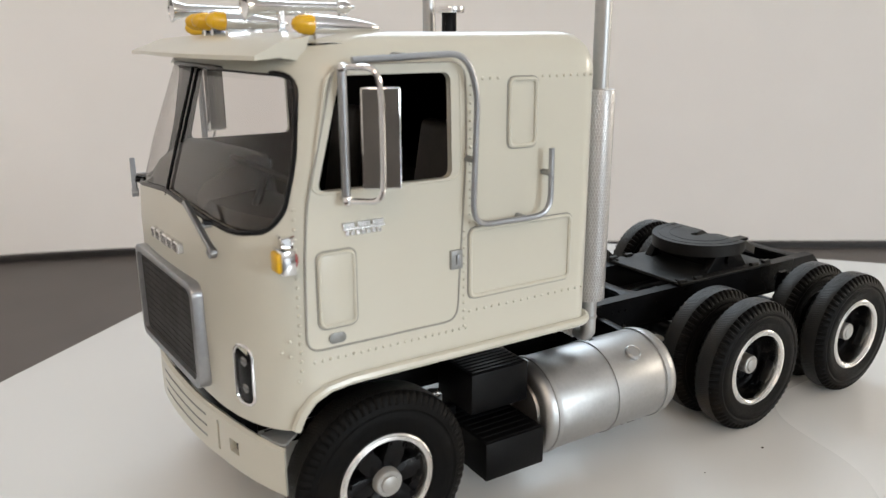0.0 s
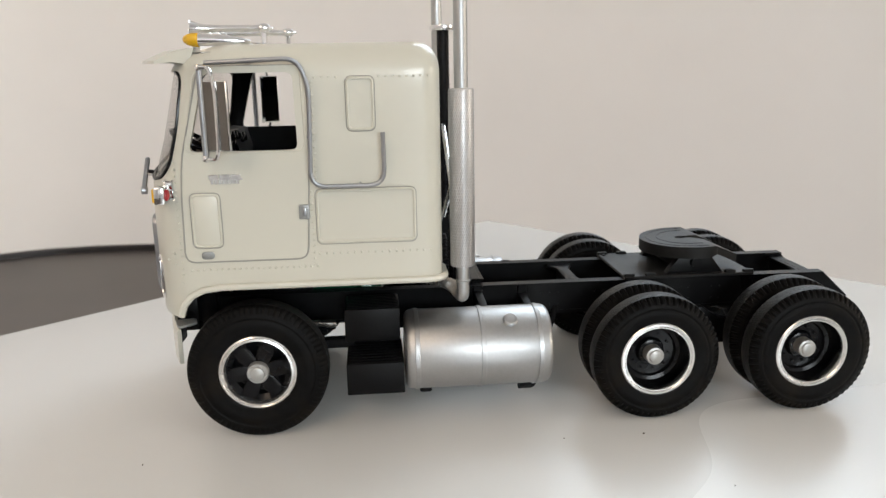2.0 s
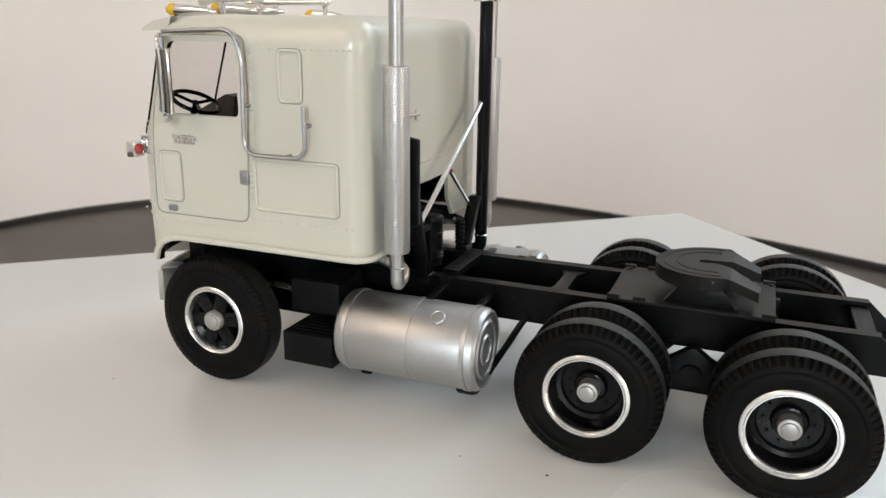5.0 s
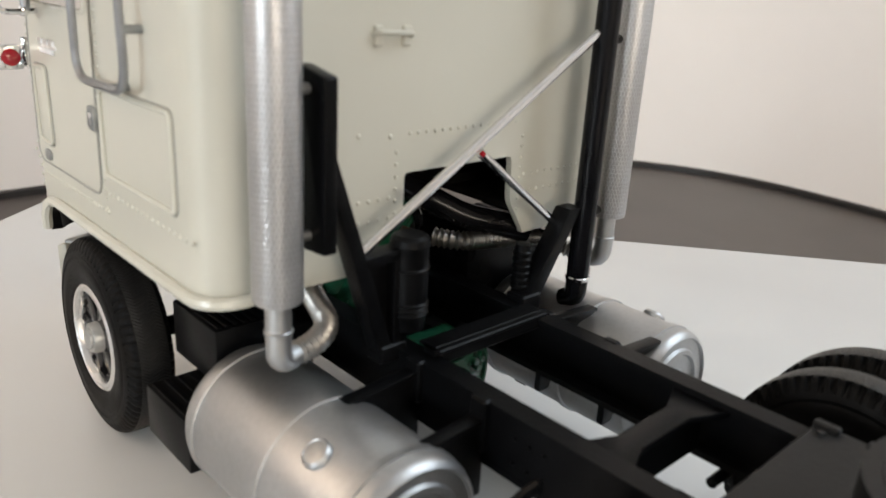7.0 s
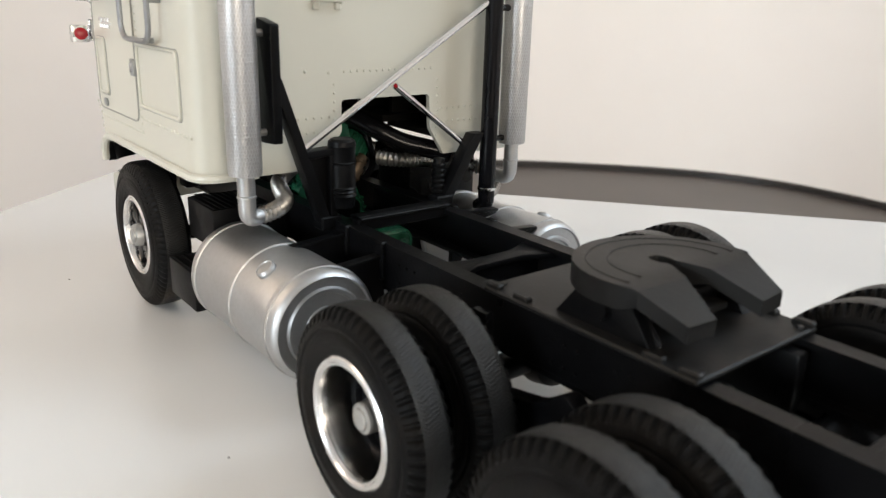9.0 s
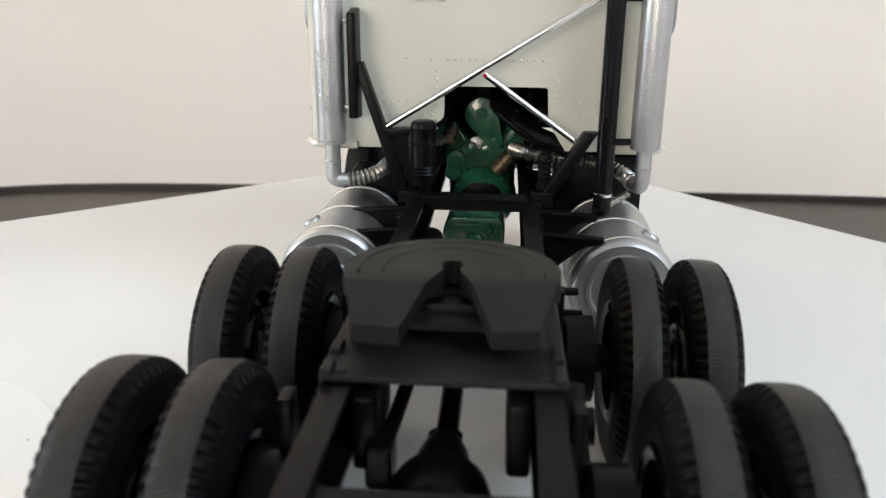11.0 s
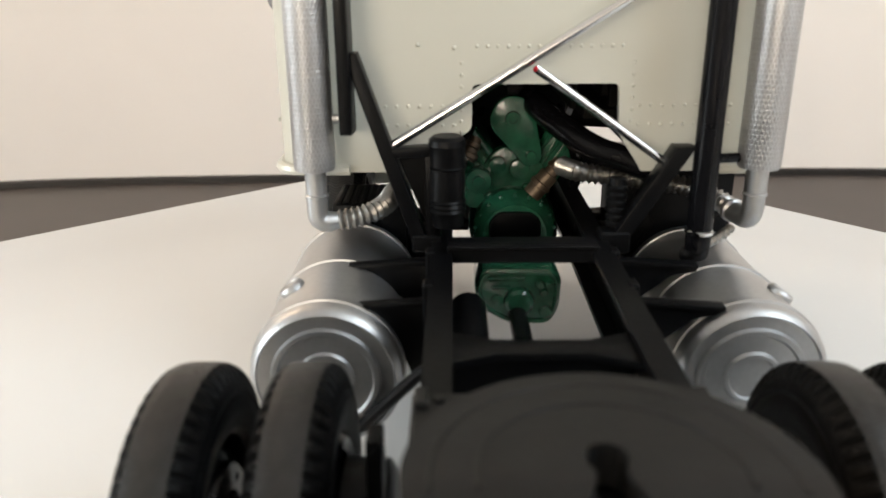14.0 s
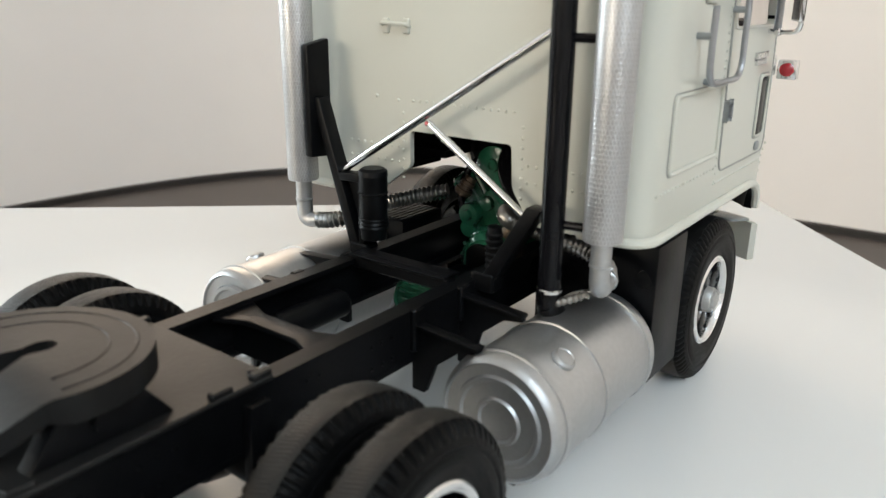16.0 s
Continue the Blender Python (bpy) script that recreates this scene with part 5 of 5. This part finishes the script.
# fuel tanks
def fuel_tank(sgn):
    y, z, r = (-35.6, 22.2, 13.6) if sgn < 0 else (39.5, 20.9, 13.6)
    back = 97.6 if sgn < 0 else 95.2
    bm = lathe(new_bm(), [(0, 48.6), (4.2, 48.6), (4.6, 48.0), (8.2, 48.0), (8.6, 48.7), (9.4, 48.7), (9.8, 48.0), (12.0, 48.1), (r - 0.5, 48.8), (r, 50),
                          (r, back - 1.8), (r - 0.5, back - 0.6), (r - 1.3, back), (12.0, back - 0.6), (9.8, back - 0.7), (9.4, back), (8.6, back), (8.2, back - 0.7),
                          (5.2, back - 0.7), (4.8, back - 0.1), (4.2, back - 0.1), (3.9, back - 0.7), (0, back - 0.8)],
               (0, y, z), (1, 0, 0), 64)
    tank = part("fuel_tank", bm, SILVER, truck, "silver painted cylindrical fuel tank")
    for x in (52, 74, back - 4.2):
        bm = lathe(new_bm(), [(r - 0.2, x - 0.9), (r + 0.35, x - 0.7), (r + 0.35, x + 0.7), (r - 0.2, x + 0.9)], (0, y, z), (1, 0, 0), 64)
        box(bm, x - 0.9, x + 0.9, y - 1.2, y + 1.2, z - r - 1.3, z - r + 0.2, 0.2, 1)
        part("tank_strap", bm, SILVER, tank)
    n = Vector((0, sgn * 0.56, 0.83)).normalized()
    o = Vector((83.5, y, z)) + n * (r - 0.3)
    part("filler_cap", lathe(new_bm(), [(2.5, 0), (2.5, 0.9), (2.1, 1.4), (1.9, 1.2), (0, 1.5)], o, n, 24), SILVER, tank, "round silver filler cap")
    for x in (55, 90):
        part("tank_foot", box(new_bm(), x - 2, x + 2, y - 3, y + 3, z - r - 1.6, z - r + 0.4, 0.4, 1), BLACK, tank)
    for x, top in ((76, 36.4), (92.4, 35.0)):
        bm = prism(new_bm(), rounded([(sgn * 17, top), (sgn * 33.5, top - 1.2), (sgn * 34, top - 2.4), (sgn * 29, top - 3.2), (sgn * 23, top - 8), (sgn * 20.4, 20), (sgn * 17, 20)], 0.6), "x", x - 0.7, x + 0.7, 0.2)
        prism(bm, [(sgn * 17, top + 0.4), (sgn * 33.8, top - 0.8), (sgn * 33.8, top - 1.6), (sgn * 17, top - 0.6)], "x", x - 1.4, x + 1.4, 0.2)
        box(bm, x - 1.8, x + 1.8, sgn * 17.6 - 1.0, sgn * 17.6 + 1.0, top - 6, 38.6, 0.4, 1)
        part("tank_bracket", bm, BLACK, truck, "black bracket arm over the fuel tank")


fuel_tank(-1)
fuel_tank(1)

# step and battery boxes in front of the tanks
def side_box(x0, x1, sgn, z0, z1, name, label, out):
    y0, y1 = sorted((sgn * out, sgn * 24))
    ob = part(name, box(new_bm(), x0, x1, y0, y1, z0, z1, 0.4, 2), BLACK, truck, label)
    for k in range(9):
        y = sgn * (out - 1.4 - k * (out - 27.0) / 8)
        bm = box(new_bm(), x0 + 0.8, x1 - 0.8, y - 0.55, y + 0.55, z1 - 0.1, z1 + 0.22, 0.1, 1)
        part("step_tread", bm, BLACK, ob)


side_box(28.2, 46.6, -1, 27.4, 38.7, "step_box", "black box with a ribbed step top", 41.0)
side_box(28.4, 47.4, -1, 11.2, 22.0, "step_box", "black box with a ribbed step top", 47.6)
side_box(28, 46, 1, 12, 46, "battery_box", "tall black box behind the front wheel", 50.4)
part("box_hanger", box(new_bm(), 33, 44, -27, -18, 20, 34, 0.5), BLACK, truck)
part("box_hanger", box(new_bm(), 33, 44, 18, 27, 20, 34, 0.5), BLACK, truck)

# exhaust stacks with embossed shields, elbows and flexible pipes
for sgn, y in ((-1, -40.4), (1, 46.4)):
    bm = lathe(new_bm(), [(3.2, 52.4), (3.9, 52.6), (4.1, 53.2), (4.1, 109.4), (3.9, 110), (2.4, 110.2)], (68, y, 0), (0, 0, 1), 36, uv=True)
    stack = part("exhaust_shield", bm, SHIELD, truck, "silver exhaust stack with an embossed heat shield")
    bm = lathe(new_bm(), [(2.2, 108), (2.2, 152), (1.9, 152), (1.9, 108)], (68, y, 0), (0, 0, 1), 28)
    part("stack_pipe", bm, SILVER, stack, "smooth silver pipe")
    turn = (67.0, -35.6, 41.8) if sgn < 0 else (61.6, y - 1.4, 41.6)
    bend = fillet([(68, y, 54), (68, y, 41.4), turn], 3.6, 8)
    bm = tube(new_bm(), bend, 2.15, 18, radii=[2.15] * (len(bend) - 1) + [1.55 if sgn < 0 else 2.15])
    lathe(bm, [(2.15, -0.4), (2.4, -0.2), (2.4, 0.2), (2.15, 0.4)], (68, y, 47.2), (0, 0, 1), 20)
    way = Vector(turn) - Vector((68, y, 41.2))
    if sgn > 0:
        lathe(bm, [(2.15, 0), (2.5, 0.3), (2.5, 1.2), (2.15, 1.5)], Vector(turn) - way * 0.05, way, 18)
    part("exhaust_elbow", bm, SILVER, stack)
    if sgn < 0:
        run = [(67.2, -36.6, 41.7), (66.6, -33, 42.1), (65.2, -29.6, 42.8), (62.4, -27.2, 43.6), (58, -26.2, 44.4), (52, -24.4, 45.6), (47, -19, 47), (43, -11, 49)]
    else:
        run = [(62.4, y - 1.2, 41.5), (58, y - 2.6, 42.6), (55.4, y - 6.4, 44.4), (54.6, 32, 46), (54.2, 24, 47), (53, 14, 47.8), (48, 11, 48)]
    bm = flex(new_bm(), run, 2.0, 1.3)
    part("flexible_pipe", bm, FLEXMETAL, stack, "ribbed metal flexible pipe")
part("ribbed_hose", flex(new_bm(), [(69.8, 37.4, 37.2), (68.2, 40.2, 38.2), (66.2, 43.4, 39.6)], 0.95, 1.2), FLEXMETAL, truck, "thin ribbed metal hose")
# stack brackets and braces behind the cab
bm = prism(new_bm(), rounded([(65, 59.5), (72.4, 60), (72.4, 87.6), (65, 89)], 0.6), "y", -34.6, -32.2, 0.3)
part("stack_bracket", bm, BLACK, truck, "black stack bracket plate")
for z in (62.5, 85.5):
    part("bracket_pin", rod(new_bm(), (68, -39.5, z), (68, -33.5, z), 0.9, 10), SILVER, truck)
for pts in ([(-33.6, 75), (-31.0, 75), (-17.6, 36), (-20.8, 36)], [(-25.8, 57), (-16.5, 57.4), (-16.5, 55.4), (-24.8, 55)], [(-18.6, 56), (-16.6, 56), (-16.6, 38), (-18.6, 38)]):
    part("brace_strut", prism(new_bm(), pts, "x", 66.6, 70.6, 0.3), BLACK, truck, "black flat brace strut")
part("brace_foot", box(new_bm(), 66.4, 71, -21.5, -15.5, 36, 39.6, 0.4, 1), BLACK, truck)
part("brace_web", prism(new_bm(), [(-24, 55), (-18, 55), (-18, 40)], "x", 67.6, 68.4), BLACK, truck)
bm = prism(new_bm(), [(33.4, 57), (29.5, 57), (17, 36.5), (20.5, 36.5)], "x", 66, 70.4, 0.3)
part("brace_strut", bm, BLACK, truck, "black flat brace strut")
part("brace_foot", box(new_bm(), 65.8, 70.8, 16, 22, 35.5, 40, 0.4, 1), BLACK, truck)
rings = [(0, 37.8), (1.7, 37.8), (1.7, 40)]
for k in range(6):
    rings += [(1.75, 40.2 + k * 1.5), (2.05, 40.5 + k * 1.5), (2.05, 41.0 + k * 1.5), (1.75, 41.3 + k * 1.5)]
bm = lathe(new_bm(), rings + [(1.6, 50.2), (0, 50.6)], (66.5, 19.5, 0), (0, 0, 1), 20)
part("shock_absorber", bm, BLACK, truck, "small ribbed black damper")
bm = lathe(new_bm(), [(0, 59.4), (2.7, 59.4), (3.5, 58.8), (3.7, 57.6), (3.5, 57.2), (3.5, 53.6), (3.8, 53.3), (3.5, 53.0), (3.5, 47), (3.8, 46.6), (3.4, 46.2), (3.8, 45.6), (3.4, 45.2), (3.8, 44.6), (3.4, 44.0), (3.2, 41.5), (0, 41.2)], (69.3, -14.4, 0), (0, 0, 1), 28)
box(bm, 66.5, 70, -18, -13, 44, 46, 0.3, 1)
part("air_canister", bm, BLACK, truck, "ribbed black canister")
bm = tube(new_bm(), fillet([(66.5, 35.7, 33.6), (69.5, 35.7, 35.4), (69.5, 35.7, 41), (69.5, 35.7, 131)], 2), 2.5, 24)
intake = part("air_intake_pipe", bm, GLOSSBLACK, truck, "tall gloss black air intake pipe")
bm = lathe(new_bm(), [(2.5, 39.4), (2.8, 39.6), (2.8, 40.2), (2.5, 40.4)], (69.5, 35.7, 0), (0, 0, 1), 20)
part("pipe_clamp", bm, CHROME, intake)
bm = lathe(new_bm(), [(2.2, 130.4), (5.2, 130.8), (5.4, 131.8), (5.2, 132.8), (2.2, 133.2)], (69.5, 35.7, 0), (0, 0, 1), 28)
part("pipe_flange", bm, CHROME, intake)
for z in (54.5, 92):
    bm = rod(new_bm(), (69, 35.5, z), (68, 43, z), 0.95, 10)
    part("pipe_link", bm, GLOSSBLACK, intake)
bm = rod(new_bm(), (68.6, -25.2, 57.2), (69, 33.6, 93.2), 0.95, 14)
part("tie_bar", bm, CHROME, truck, "thin chrome diagonal tie bar")
bm = rod(new_bm(), (68.7, 2.2, 72), (67.4, 27.6, 54), 0.85, 14)
part("tie_bar", bm, CHROME, truck, "thin chrome diagonal tie bar")
part("bar_joint", lathe(new_bm(), [(0, -0.5), (0.55, -0.3), (0.55, 0.4), (0, 0.6)], (69.4, 2.2, 71.9), (0, 0.6, -0.5), 10), RED, truck, "small red joint")

# specks on the table
def crumb(x, y, r):
    bm = new_bm()
    bmesh.ops.create_icosphere(bm, subdivisions=2, radius=r)
    for v in bm.verts:
        v.co *= 0.75 + 0.5 * noise.noise(v.co * 3 + Vector((x, y, 0)))
        v.co.z *= 0.6
    low = min(v.co.z for v in bm.verts)
    for v in bm.verts:
        v.co += Vector((x, y, -low + TABLE_TOP * 1000))
    tagged(part("crumb", bm, DUST), "tiny dark crumb lying on the white table", "crumb", "specks on the table")


crumb(125, -61, 0.5)
crumb(-35, -62, 0.35)
crumb(98.3, -61, 0.3)
crumb(140, -95, 0.3)
